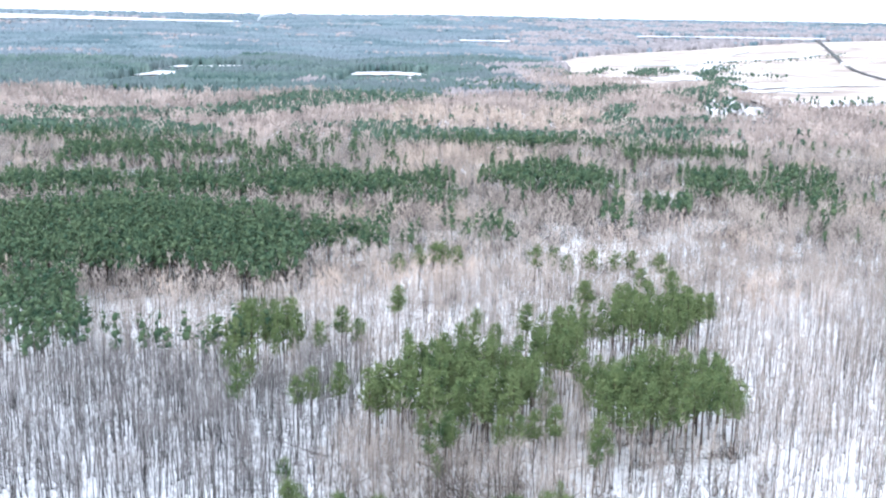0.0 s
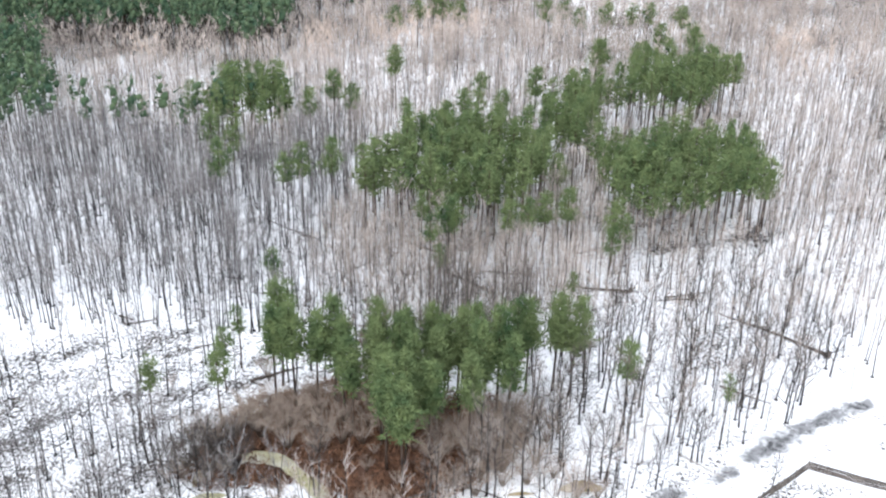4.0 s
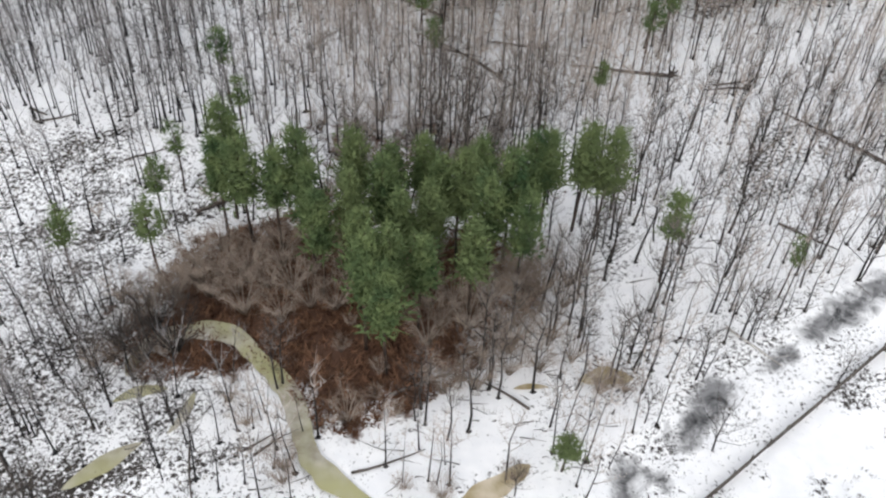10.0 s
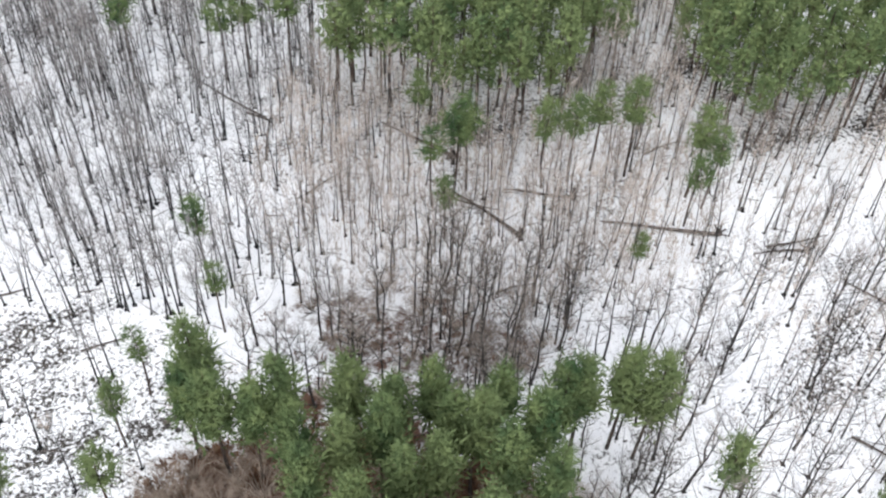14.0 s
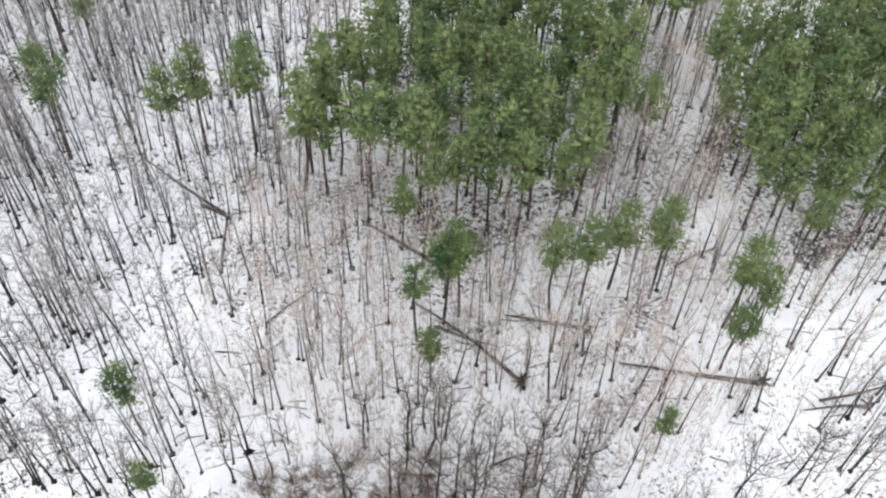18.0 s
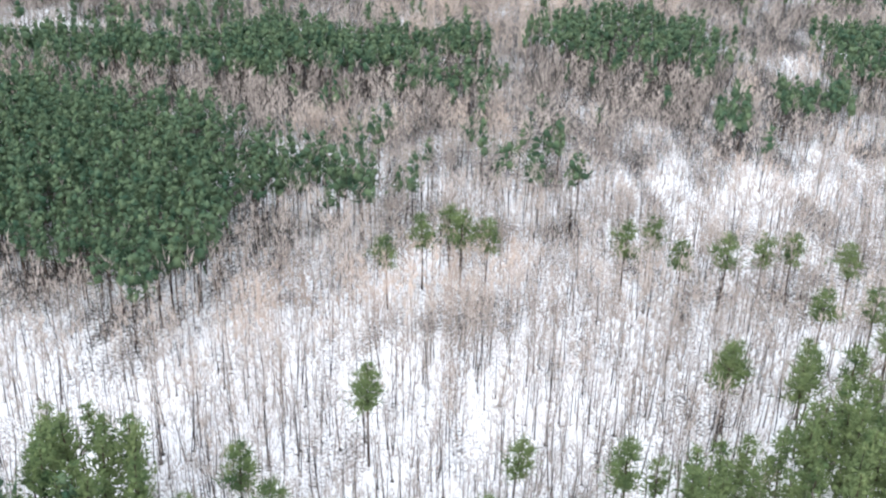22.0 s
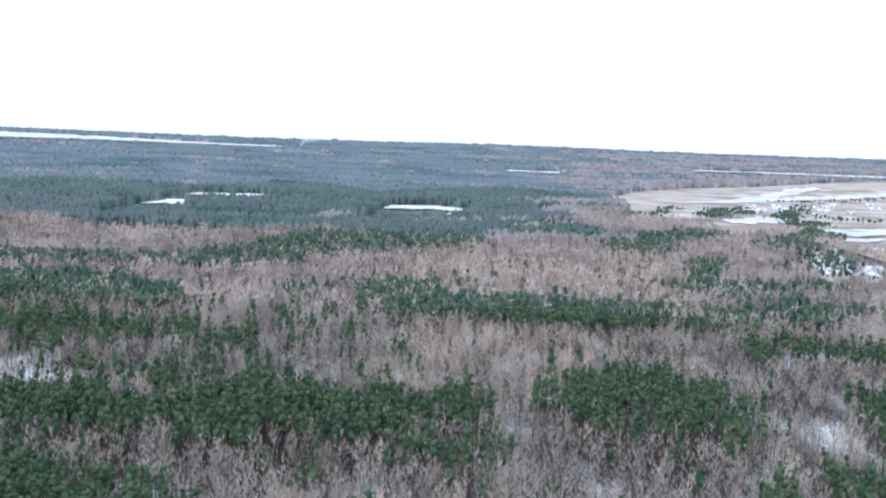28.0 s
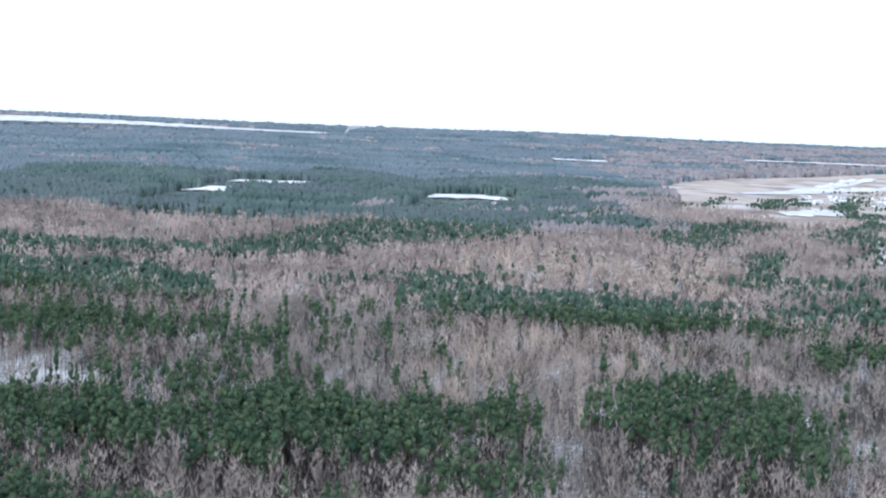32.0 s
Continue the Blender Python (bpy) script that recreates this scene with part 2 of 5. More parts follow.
def spread(shapes, pts, heights, name, mats, label, category, width=1.0):
    """Copies of the given shapes (1 m high) stand at pts, joined into one object of woods."""
    vs, ts, ms, n = [], [], [], 0
    pick = rng.integers(0, len(shapes), len(pts))
    for k, sh in enumerate(shapes):
        sel = np.where(pick == k)[0]
        if not len(sel):
            continue
        v, t, m = sh
        a, h = rng.uniform(0, 2 * np.pi, len(sel)), heights[sel]
        w = h * width * rng.uniform(0.8, 1.25, len(sel))
        c, s = np.cos(a)[:, None], np.sin(a)[:, None]
        lean = rng.normal(0, 0.03, (len(sel), 2))
        x = (v[None, :, 0] * c - v[None, :, 1] * s) * w[:, None] + pts[sel, 0:1] + lean[:, 0:1] * v[None, :, 2] * h[:, None]
        y = (v[None, :, 0] * s + v[None, :, 1] * c) * w[:, None] + pts[sel, 1:2] + lean[:, 1:2] * v[None, :, 2] * h[:, None]
        z = v[None, :, 2] * h[:, None] + pts[sel, 2:3] - 0.1
        vs.append(np.stack([x, y, z], 2).reshape(-1, 3))
        ts.append((t[None] + (np.arange(len(sel)) * len(v))[:, None, None]).reshape(-1, 3) + n)
        ms.append(np.tile(m, len(sel)))
        n += len(sel) * len(v)
    ob = new(name, soup(name, np.concatenate(vs), np.concatenate(ts), mats, np.concatenate(ms)))
    return tagged(ob, label, category, kind="stuff")


# ---- the lie of the land ----
def inside(poly, x, y):
    x, y = np.asarray(x, float), np.asarray(y, float)
    hit = np.zeros(x.shape, bool)
    for (x0, y0), (x1, y1) in zip(poly, poly[1:] + poly[:1]):
        hit ^= ((y0 > y) != (y1 > y)) & (x < (x1 - x0) * (y - y0) / (y1 - y0 + 1e-12) + x0)
    return hit


def away(line, x, y):
    """The distance from a line of points."""
    x, y = np.asarray(x, float), np.asarray(y, float)
    best = np.full(x.shape, 1e9)
    for (x0, y0), (x1, y1) in zip(line, line[1:]):
        dx, dy = x1 - x0, y1 - y0
        s = np.clip(((x - x0) * dx + (y - y0) * dy) / (dx * dx + dy * dy), 0, 1)
        best = np.minimum(best, np.hypot(x - x0 - s * dx, y - y0 - s * dy))
    return best


def waves(x, y, size, seed=0):
    """A smooth field between about -1 and 1 with bumps of the given size."""
    r = np.random.default_rng(seed)
    out = np.zeros(np.shape(x))
    for k in range(7):
        a, f, q = r.uniform(0, 6.283), 6.283 / size * r.uniform(0.6, 1.6), r.uniform(0, 6.283)
        out = out + np.sin((np.cos(a) * x + np.sin(a) * y) * f + q)
    return out / 3.5


STREAM = [(-75, 96), (-43, 97.5), (-34, 98.6), (-26, 98.9), (-19.8, 98.2), (-10.8, 98.1), (-4, 99), (7, 98.2), (13, 100.2), (17.6, 102.8),
          (18.6, 108), (24.7, 112), (30, 117.6), (36.6, 121), (42.4, 126), (49, 131), (57, 135), (75, 142)]
BANK = [(-75, 93.3), (-42, 93.5), (-15, 93.7), (11.7, 93.5), (46.8, 122.2), (53, 119.2), (70, 111)]
BOG = [(-32, 119), (-30, 127), (-25, 136), (-12, 141), (8, 137), (12, 128), (6, 120), (0, 114.5), (-8, 110.5), (-11.5, 112), (-14, 117), (-17, 118.5), (-22, 117), (-27, 116)]
FIELDS = [(163, 1387), (178, 1500), (200, 1640), (178, 1845), (290, 2230), (420, 2430), (616, 2560), (900, 2780), (1500, 3050), (1500, 1000), (345, 930), (322, 1040), (322, 1147), (318, 1200), (310, 1240), (275, 1188), (243, 1171), (238, 1290), (171, 1329)]
WET = [([(12, 99.8), (17, 102)], 1.9), ([(17.4, 102), (18.0, 105), (18.4, 107.5)], 2.6), ([(19, 108.2), (22, 107)], 2.0), ([(24.5, 111.6), (29.5, 117)], 3.2), ([(35, 119.8), (37, 121.4)], 2.2), ([(40.5, 124.6), (50.5, 131.6)], 3.2), ([(51, 132), (60, 137)], 2.6)]


def step(a, b, v):
    s = np.clip((np.asarray(v, float) - a) / (b - a), 0, 1)
    return s * s * (3 - 2 * s)


def ground_z(x, y):
    x, y = np.asarray(x, float), np.asarray(y, float)
    r = np.hypot(x, y)
    z = 0.25 * waves(x, y, 26, 1) + 0.08 * waves(x, y, 5, 2)
    z = z - 0.75 * (1 - step(0.9, 2.6, away(STREAM, x, y))) * (1 - 0.75 * step(18, 24, x))
    z = z + 66 * step(1900, 4900, r) + 6 * waves(x, y, 1500, 3) * step(900, 2500, r)
    return z


def axis(lo, hi, mid0, mid1, fine, grow):
    vals = list(np.arange(mid0, mid1, fine))
    s, v = fine, mid0
    left = []
    while v > lo:
        s *= grow
        v -= s
        left.append(max(v, lo))
    s, v = fine, vals[-1]
    right = []
    while v < hi:
        s *= grow
        v += s
        right.append(min(v, hi))
    return np.array(left[::-1] + vals + right)


def build_ground():
    gx = axis(-4200, 4200, -62, 70, 1.2, 1.085)
    gy = axis(-1500, 4930, 72, 200, 1.2, 1.065)
    X, Y = np.meshgrid(gx, gy)
    V = np.stack([X, Y, ground_z(X, Y)], 2).reshape(-1, 3)
    nx, ny = len(gx), len(gy)
    i = (np.arange(ny - 1)[:, None] * nx + np.arange(nx - 1)[None]).ravel()
    T = np.concatenate([np.stack([i, i + 1, i + nx + 1], 1), np.stack([i, i + nx + 1, i + nx], 1)])
    ob = tagged(new("ground", soup("ground", V, T, [SNOW])), "snow-covered forest floor with leaf litter showing through", "ground", kind="structure")
    x, y = V[:, 0], V[:, 1]
    near_stream = 1 - step(0.2, 3.2, away(STREAM, x, y) + 1.0 * waves(x, y, 9, 83) + 5 * step(17, 19, x))
    for line, r in WET:
        near_stream = np.maximum(near_stream, 1.15 * (1 - step(0.2, r, away(line, x, y) + 0.5 * waves(x, y, 4, 86) + 0.3 * waves(x, y, 9, 87))))
    left = step(-20, -32, x + 4 * waves(x, y, 14, 6)) * step(99, 106, y) * (1 - step(146, 156, y + 3 * waves(x, y, 12, 8)))
    litter = 0.41 + 0.06 * waves(x, y, 24, 5) + 0.05 * waves(x, y, 7, 9) + 0.105 * left + 0.03 * (1 - step(2, 12, away(STREAM, x, y))) * (1 - step(12, 16, x))
    meadow = step(-1, 2, (x - 11.7) * 0.633 - (y - 93.5) * 0.774) * step(88, 93, y)
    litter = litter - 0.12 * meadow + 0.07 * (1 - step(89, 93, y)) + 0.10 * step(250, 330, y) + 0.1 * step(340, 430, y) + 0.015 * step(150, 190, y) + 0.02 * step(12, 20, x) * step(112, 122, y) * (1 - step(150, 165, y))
    litter = litter + 0.24 * meadow * step(-0.1, 0.8, waves(x, y, 14, 85) + 0.7 * waves(x, y, 4, 88))
    for poly, gap in CLUMPS:
        litter = litter + 0.07 * inside(poly, x, y + 2)
    for poly, gap, share in DENSE[:3]:
        litter = litter + 0.07 * inside(poly, x, y + 3)
    litter = litter - 0.05 * inside([(35, 348), (53, 388), (73, 388), (108, 424), (126, 442), (122, 413), (98, 392), (104, 376), (85, 352), (61, 340), (46, 339)], x, y)
    litter = litter - 0.08 * inside([(86, 500), (125, 502), (114, 464), (95, 474)], x, y)
    litter = litter - 0.12 * inside([(-190, 507), (-135, 505), (-135, 526), (-150, 536), (-190, 540)], x, y)
    edge = np.zeros(len(x))
    for k in range(24):
        d = 0.8 + 3.6 * (k % 6) / 5
        edge += inside(BOG, x + d * np.cos(k * 2.4) + 2.2 * waves(x, y, 7, 81), y + d * np.sin(k * 2.4) + 2.2 * waves(x, y, 6, 82)) / 4.8
    edge += 3.5 * np.clip(1.55 - np.hypot((x + 2 + 3 * waves(x, y, 9, 41)) / 17, (y - 151 + 2 * waves(x, y, 8, 42)) / 9), 0, 1)
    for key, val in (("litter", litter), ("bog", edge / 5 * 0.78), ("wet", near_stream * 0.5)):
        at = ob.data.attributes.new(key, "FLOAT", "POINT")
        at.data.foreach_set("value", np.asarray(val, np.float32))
    ob.data.polygons.foreach_set("use_smooth", np.ones(len(T), bool))
    return ob



# ---- trees ----
OCT = np.array([(1, 0, 0), (0, 1, 0), (-1, 0, 0), (0, -1, 0), (0, 0, 1), (0, 0, -1)], float)
OCT_T = [(0, 1, 4), (1, 2, 4), (2, 3, 4), (3, 0, 4), (1, 0, 5), (2, 1, 5), (3, 2, 5), (0, 3, 5)]


def pine_shape(clumps=30, needles=26, sides=6, low=0.5, wide=0.11, lump=0.05, spray=0.75, slim=0.3, top=0.18, gap=0.0, tall=0.8, core=0.4):
    """A Scots pine 1 m high: a bare bent stem, limbs that rise to tufts of needles, the tufts closing to an uneven blunt-topped crown."""
    s = Shape()
    bend = rng.normal(0, 0.014, 2)
    stem = [(bend[0] * np.sin(3 * z), bend[1] * np.sin(4 * z), z) for z in (0, 0.3, 0.6, 0.85, 0.96)]
    if sides > 3:
        s.tube(stem, [0.0115, 0.009, 0.007, 0.004, 0.0015], sides, 0)
    else:
        s.tube([stem[0], stem[3]], [0.009, 0.003], 3, 0)
    side = rng.uniform(0, 6.28)
    for k in range(clumps):
        u = (k + rng.uniform(0, 1)) / clumps
        if gap and rng.uniform() < gap * (1 - u):
            continue
        a = k * 2.4 + rng.uniform(-0.5, 0.5)
        reach = wide * math.sqrt(max(0.0, 1 - ((u - top) / (1.04 - top)) ** 2)) if u > top else wide * (0.6 + 0.4 * u / top)
        reach *= (1 + 0.25 * math.cos(a - side)) * rng.uniform(0.35, 1.05)
        r = lump * (1.2 - 0.55 * u) * rng.uniform(0.7, 1.3)
        c = np.array([math.cos(a) * reach, math.sin(a) * reach, low + (0.95 - low) * u])
        c[:2] += np.array([np.interp(c[2], [q[2] for q in stem], [q[i] for q in stem]) for i in (0, 1)])
        if sides > 3 and u < 0.6:
            s.tube([(*(c[:2] * 0.05), c[2] - reach * 0.5), c], [0.0032, 0.001], 3, 0)
        v = ICO * (core * r * rng.uniform(0.5, 1.5, (12, 1))) * (1, 1, tall)
        s.add(v + c, ICO_T, 1)
        p = c + rng.normal(size=(needles, 3)) * r * (0.5, 0.5, 0.42 * tall)
        d = (p - c) / r * 0.5 + rng.normal(0, 0.45, (needles, 3)) + (0, 0, 0.35)
        s.blades(p, d * r * spray * rng.uniform(0.6, 1.3, (needles, 1)), r * slim * rng.uniform(0.7, 1.3, needles), 1)
    return s


def far_pine_shape():
    """A far pine 1 m high: a blunt uneven crown on a stem."""
    s = Shape()
    s.tube([(0, 0, 0), (0, 0, 0.6)], [0.008, 0.006], 3, 0)
    v = ICO * (0.105 * rng.uniform(0.7, 1.3, (12, 1))) * (1, 1, 1.9)
    s.add(v + (0, 0, 0.75), ICO_T, 1)
    d = rng.normal(size=(6, 3)) * 0.06 + (0, 0, 0.12)
    s.blades(rng.normal(0, 0.05, (6, 3)) + (0, 0, 0.76), d, 0.05, 1)
    return s


def bare_shape(limbs=9, twigs=70, sides=5, width=0.004, crown=0.42, low=0.35, stem_r=0.0085, rise=0.05, fan=0.045):
    """A leafless broad-leaved tree 1 m high with rising limbs and fine twigs."""
    s = Shape()
    b = rng.normal(0, 0.02, (4, 2)).cumsum(0)
    stem = [(0, 0, 0), (*b[0], 0.28), (*b[1], 0.55), (*b[2], 0.8), (*b[3], 0.99)]
    if sides == 4:
        s.tube([stem[0], stem[2], stem[4]], [stem_r * 1.2, stem_r * 0.6, stem_r * 0.1], 4, 0)
    elif sides > 4:
        s.tube(stem, [stem_r * 1.25, stem_r, stem_r * 0.62, stem_r * 0.3, stem_r * 0.08], sides, 0)
    else:
        up = np.array(stem[4]) * 0.98
        s.blades([(0, 0, 0), (0, 0, 0)], [up, up], stem_r * 2.2, 0)
    if sides >= 4:
        s.add(OCT * (0.03 * rng.uniform(0.6, 1.3, (6, 1))) * (1, 1, 0.55) + (0, 0, 0.006), OCT_T, 0)
    feet, ways = [], []
    for k in range(limbs):
        z = low + (0.9 - low) * (k + rng.uniform(0, 1)) / limbs
        a = k * 2.4 + rng.uniform(-0.6, 0.6)
        reach = crown * 0.5 * (1.12 - z) * rng.uniform(0.5, 1.3)
        f = np.array([np.interp(z, [q[2] for q in stem], [q[0] for q in stem]), np.interp(z, [q[2] for q in stem], [q[1] for q in stem]), z])
        e = f + np.array([np.cos(a) * reach, np.sin(a) * reach, reach * rng.uniform(0.8, 1.8)])
        e[2] = min(e[2], 1.02)
        if sides > 3:
            mid = (f + e) / 2 + np.array([np.cos(a), np.sin(a), 0]) * reach * 0.15
            if sides > 4:
                s.tube([f, mid, e], [stem_r * 0.42, stem_r * 0.26, stem_r * 0.08], 3, 0)
            else:
                s.blades([f, f], [e - f, e - f], stem_r * 0.85, 1)
        feet.append(f)
        ways.append(e - f)
    if twigs:
        q = rng.integers(0, limbs, twigs)
        p = np.array(feet)[q] + np.array(ways)[q] * rng.uniform(0.2, 1.0, (twigs, 1))
        d = rng.normal(size=(twigs, 3)) * fan
        d[:, 2] = np.abs(d[:, 2]) * 1.3 + rise
        s.blades(p, d * rng.uniform(0.6, 1.3, (twigs, 1)), width, 1)
    return s


PINES = [pine_shape(42, 66, 6, 0.48, 0.084, 0.056, 0.6, 0.2) for _ in range(9)]
PINES_LEAN = [pine_shape(30, 60, 6, 0.56, 0.095, 0.054, 0.6, 0.2, gap=0.3, top=0.4) for _ in range(8)]
PINES_STAND = [pine_shape(24, 28, 5, 0.54, 0.07, 0.054, 0.65, 0.27, gap=0.15) for _ in range(9)]
PINES_EDGE = [pine_shape(5, 14, 3, 0.6, 0.045, 0.076, 0.75, 0.34, tall=1.35, core=0.5).arrays() for _ in range(9)]
PINES_MID = [pine_shape(4, 10, 3, 0.62, 0.042, 0.084, 0.75, 0.4, tall=1.5, core=0.55).arrays() for _ in range(8)]
PINES_FAR = [far_pine_shape().arrays() for _ in range(6)]
BARES = [bare_shape(10, 190, 5, 0.0024, 0.55, 0.35, 0.0095) for _ in range(9)]
OAKS = [bare_shape(16, 330, 6, 0.0034, 0.85, 0.22, 0.011) for _ in range(4)]
BARES_NEAR = [bare_shape(7, 56, 4, 0.005, 0.62, 0.36, 0.0072).arrays() for _ in range(10)]
BARES_MID = [bare_shape(8, 40, 3, 0.0105, 0.44, 0.33, 0.0055, 0.06, 0.036).arrays() for _ in range(9)]
BARES_FAR = [bare_shape(6, 18, 3, 0.038, 0.45, 0.25, 0.006, 0.09, 0.06).arrays() for _ in range(6)]


def tree_parts(sh, kind, mats):
    return (sh.mesh(kind + "_trunk", mats[:1], 0), sh.mesh(kind + "_crown", mats[1:], 1))


PINE_PARTS = [tree_parts(s, "pine", [PINE_BARK, NEEDLE]) for s in PINES]
STAND_PARTS = [tree_parts(s, "pine", [PINE_BARK, NEEDLE]) for s in PINES_STAND]
LEAN_PARTS = [tree_parts(s, "pine", [PINE_BARK, NEEDLE]) for s in PINES_LEAN]
BARE_PARTS = [tree_parts(s, "bare", [BARK, TWIG_NEAR]) for s in BARES]
OAK_PARTS = [tree_parts(s, "bare", [BARK, OAK_TWIG]) for s in OAKS]


def stand_tree(name, meshes, x, y, h, label, category, group, wide=1.0):
    e = new(name)
    e.matrix_world = Matrix.LocRotScale((x, y, float(ground_z(x, y)) - 0.12), Euler((rng.normal(0, 0.02), rng.normal(0, 0.02), rng.uniform(0, 6.28))), (h * wide, h * wide, h))
    tagged(e, label, category, group)
    part("trunk", meshes[0], e)
    part("crown", meshes[1], e)
    return e


PINE_AT = []


def pine(x, y, h, lean=False, wide=1.0, kinds=None, label="tall green Scots pine with a bare lower stem in snow"):
    PINE_AT.append((x, y))
    kinds = kinds or (LEAN_PARTS if lean else PINE_PARTS)
    stand_tree("pine_tree", kinds[rng.integers(len(kinds))], x, y, h, label, "pine tree", "pines of the near woods", wide)


def scatter(poly, spacing, tries=30000, keep=1.0):
    """Points inside an outline, no two nearer than the spacing."""
    xs, ys = [p[0] for p in poly], [p[1] for p in poly]
    cell, got, out = {}, 0, []
    px, py = rng.uniform(min(xs), max(xs), tries), rng.uniform(min(ys), max(ys), tries)
    ok = inside(poly, px, py)
    for x, y in zip(px[ok], py[ok]):
        i, j = int(x // spacing), int(y // spacing)
        if all((x - a) ** 2 + (y - b) ** 2 > spacing ** 2 for di in (-1, 0, 1) for dj in (-1, 0, 1) for a, b in cell.get((i + di, j + dj), ())):
            cell.setdefault((i, j), []).append((x, y))
            out.append((x, y))
    return [p for p in out if rng.uniform() < keep]


# the clump beside the brown bog
for x, y in [(-21.5, 139), (-22, 136), (-19, 134.3), (-16, 134.2), (-14, 136), (-12, 132), (-8, 136), (-4, 135), (1, 133.4), (5, 136), (10, 136), (12.3, 137.3), (16, 138), (18.3, 137), (-11, 128), (-8, 131),
             (-7, 126), (-3, 128), (-1, 123.4), (-4, 122.3), (-4, 118), (4, 125), (6, 129), (9, 128), (8, 133), (-6.2, 121), (0, 129), (3, 132), (-1, 136.5), (-5, 131.5)]:
    pine(x, y, rng.uniform(15.5, 18), label="dense green Scots pine beside the brown bog")
# lone pines
for x, y, h in [(-28, 129, 13), (-37, 129, 12), (-25, 159, 12), (-22, 151, 11), (-28, 143, 11), (-29, 137, 11), (25, 131, 14), (37.5, 129, 10),
                (3, 173, 15), (1.5, 172, 14), (-1, 170, 13), (0.5, 165, 10), (12, 174, 14), (15, 175, 14), (18, 177, 14), (22, 176, 15), (29, 173, 15), (28, 168, 12), (30.5, 171, 13), (37, 180, 14), (21, 159, 8), (-3, 181, 12)]:
    pine(x, y, h, lean=True, wide=1.05, label="lone green Scots pine among bare trees in snow")
for x, y in [(-23.1, 236), (-19, 231), (-27.5, 227.8), (9, 241.6), (13.5, 229), (-10.2, 253.8), (21.5, 239.4), (26, 239.8), (39.2, 264.9), (50.5, 265.9), (-44.5, 208.8), (-40.1, 206.7),
             (-27.9, 192.4), (-25.1, 193.4), (-19.8, 194.1), (22.1, 193.5), (5.1, 230.2), (17.4, 195.9), (-39.7, 191.7), (-6.1, 307.5), (-1.1, 313.6), (5.3, 305.9), (-11.6, 299.1), (1, 306),
             (29.7, 305.6), (35.6, 311.5), (39.5, 303.9), (46.2, 302), (53.9, 305.2), (59.1, 305.7), (67.8, 301.5), (58, 284.8), (66.4, 285.5), (38.1, 262.9), (50.9, 269), (56.9, 264.4), (64.9, 273.7), (48.1, 259)]:
    pine(x, y, rng.uniform(14, 17), lean=True, wide=1.3 if y > 280 else 1.1, label="lone green Scots pine among bare trees in snow")
pine(12.5, 107.5, 6, lean=True, wide=2.0, label="small round green pine among frozen pools")
# pines on the near side of the bank
for x, y, h in [(-23, 86, 14), (-18, 85, 14), (-12, 85, 14), (-6, 86, 14), (-30, 81, 13), (-26, 80, 12), (-32, 79, 13), (14, 81, 13), (19, 82, 13), (31, 89, 15), (27, 86, 14), (28, 84, 14), (23, 80, 13),
                (-11, 81, 11), (32.5, 87, 14), (29.5, 86.5, 13), (30, 82, 13)]:
    pine(x, y, h, lean=True, wide=1.35, label="green Scots pine in snow beside the wooden fence")
CLUMPS = [
    ([(-6, 215), (8, 219), (19, 209), (21, 200), (16, 189), (15, 184), (1, 182), (-6, 188), (-14, 187), (-13, 196), (-9, 200)], 2.5),
    ([(30.8, 205), (45, 212), (60, 208), (60, 186), (42, 182), (33, 184), (30, 196)], 2.5),
    ([(24, 230), (29, 231), (33, 226), (34, 219), (27, 210), (21, 213), (22, 221)], 2.7),
    ([(27, 236), (33, 242), (40, 242), (52, 255), (64, 264), (72, 255), (56, 234), (47, 231), (41, 236), (36, 235), (28, 231)], 2.8),
    ([(-51, 247), (-37, 241), (-31, 228), (-37, 222), (-48, 221), (-53, 225), (-47, 230)], 3.2),
]
for poly, gap in CLUMPS:
    for x, y in scatter(poly, gap, 3000):
        pine(x, y, rng.uniform(13, 18.5), wide=rng.uniform(0.95, 1.25), kinds=STAND_PARTS, label="tall Scots pine in a close green stand")

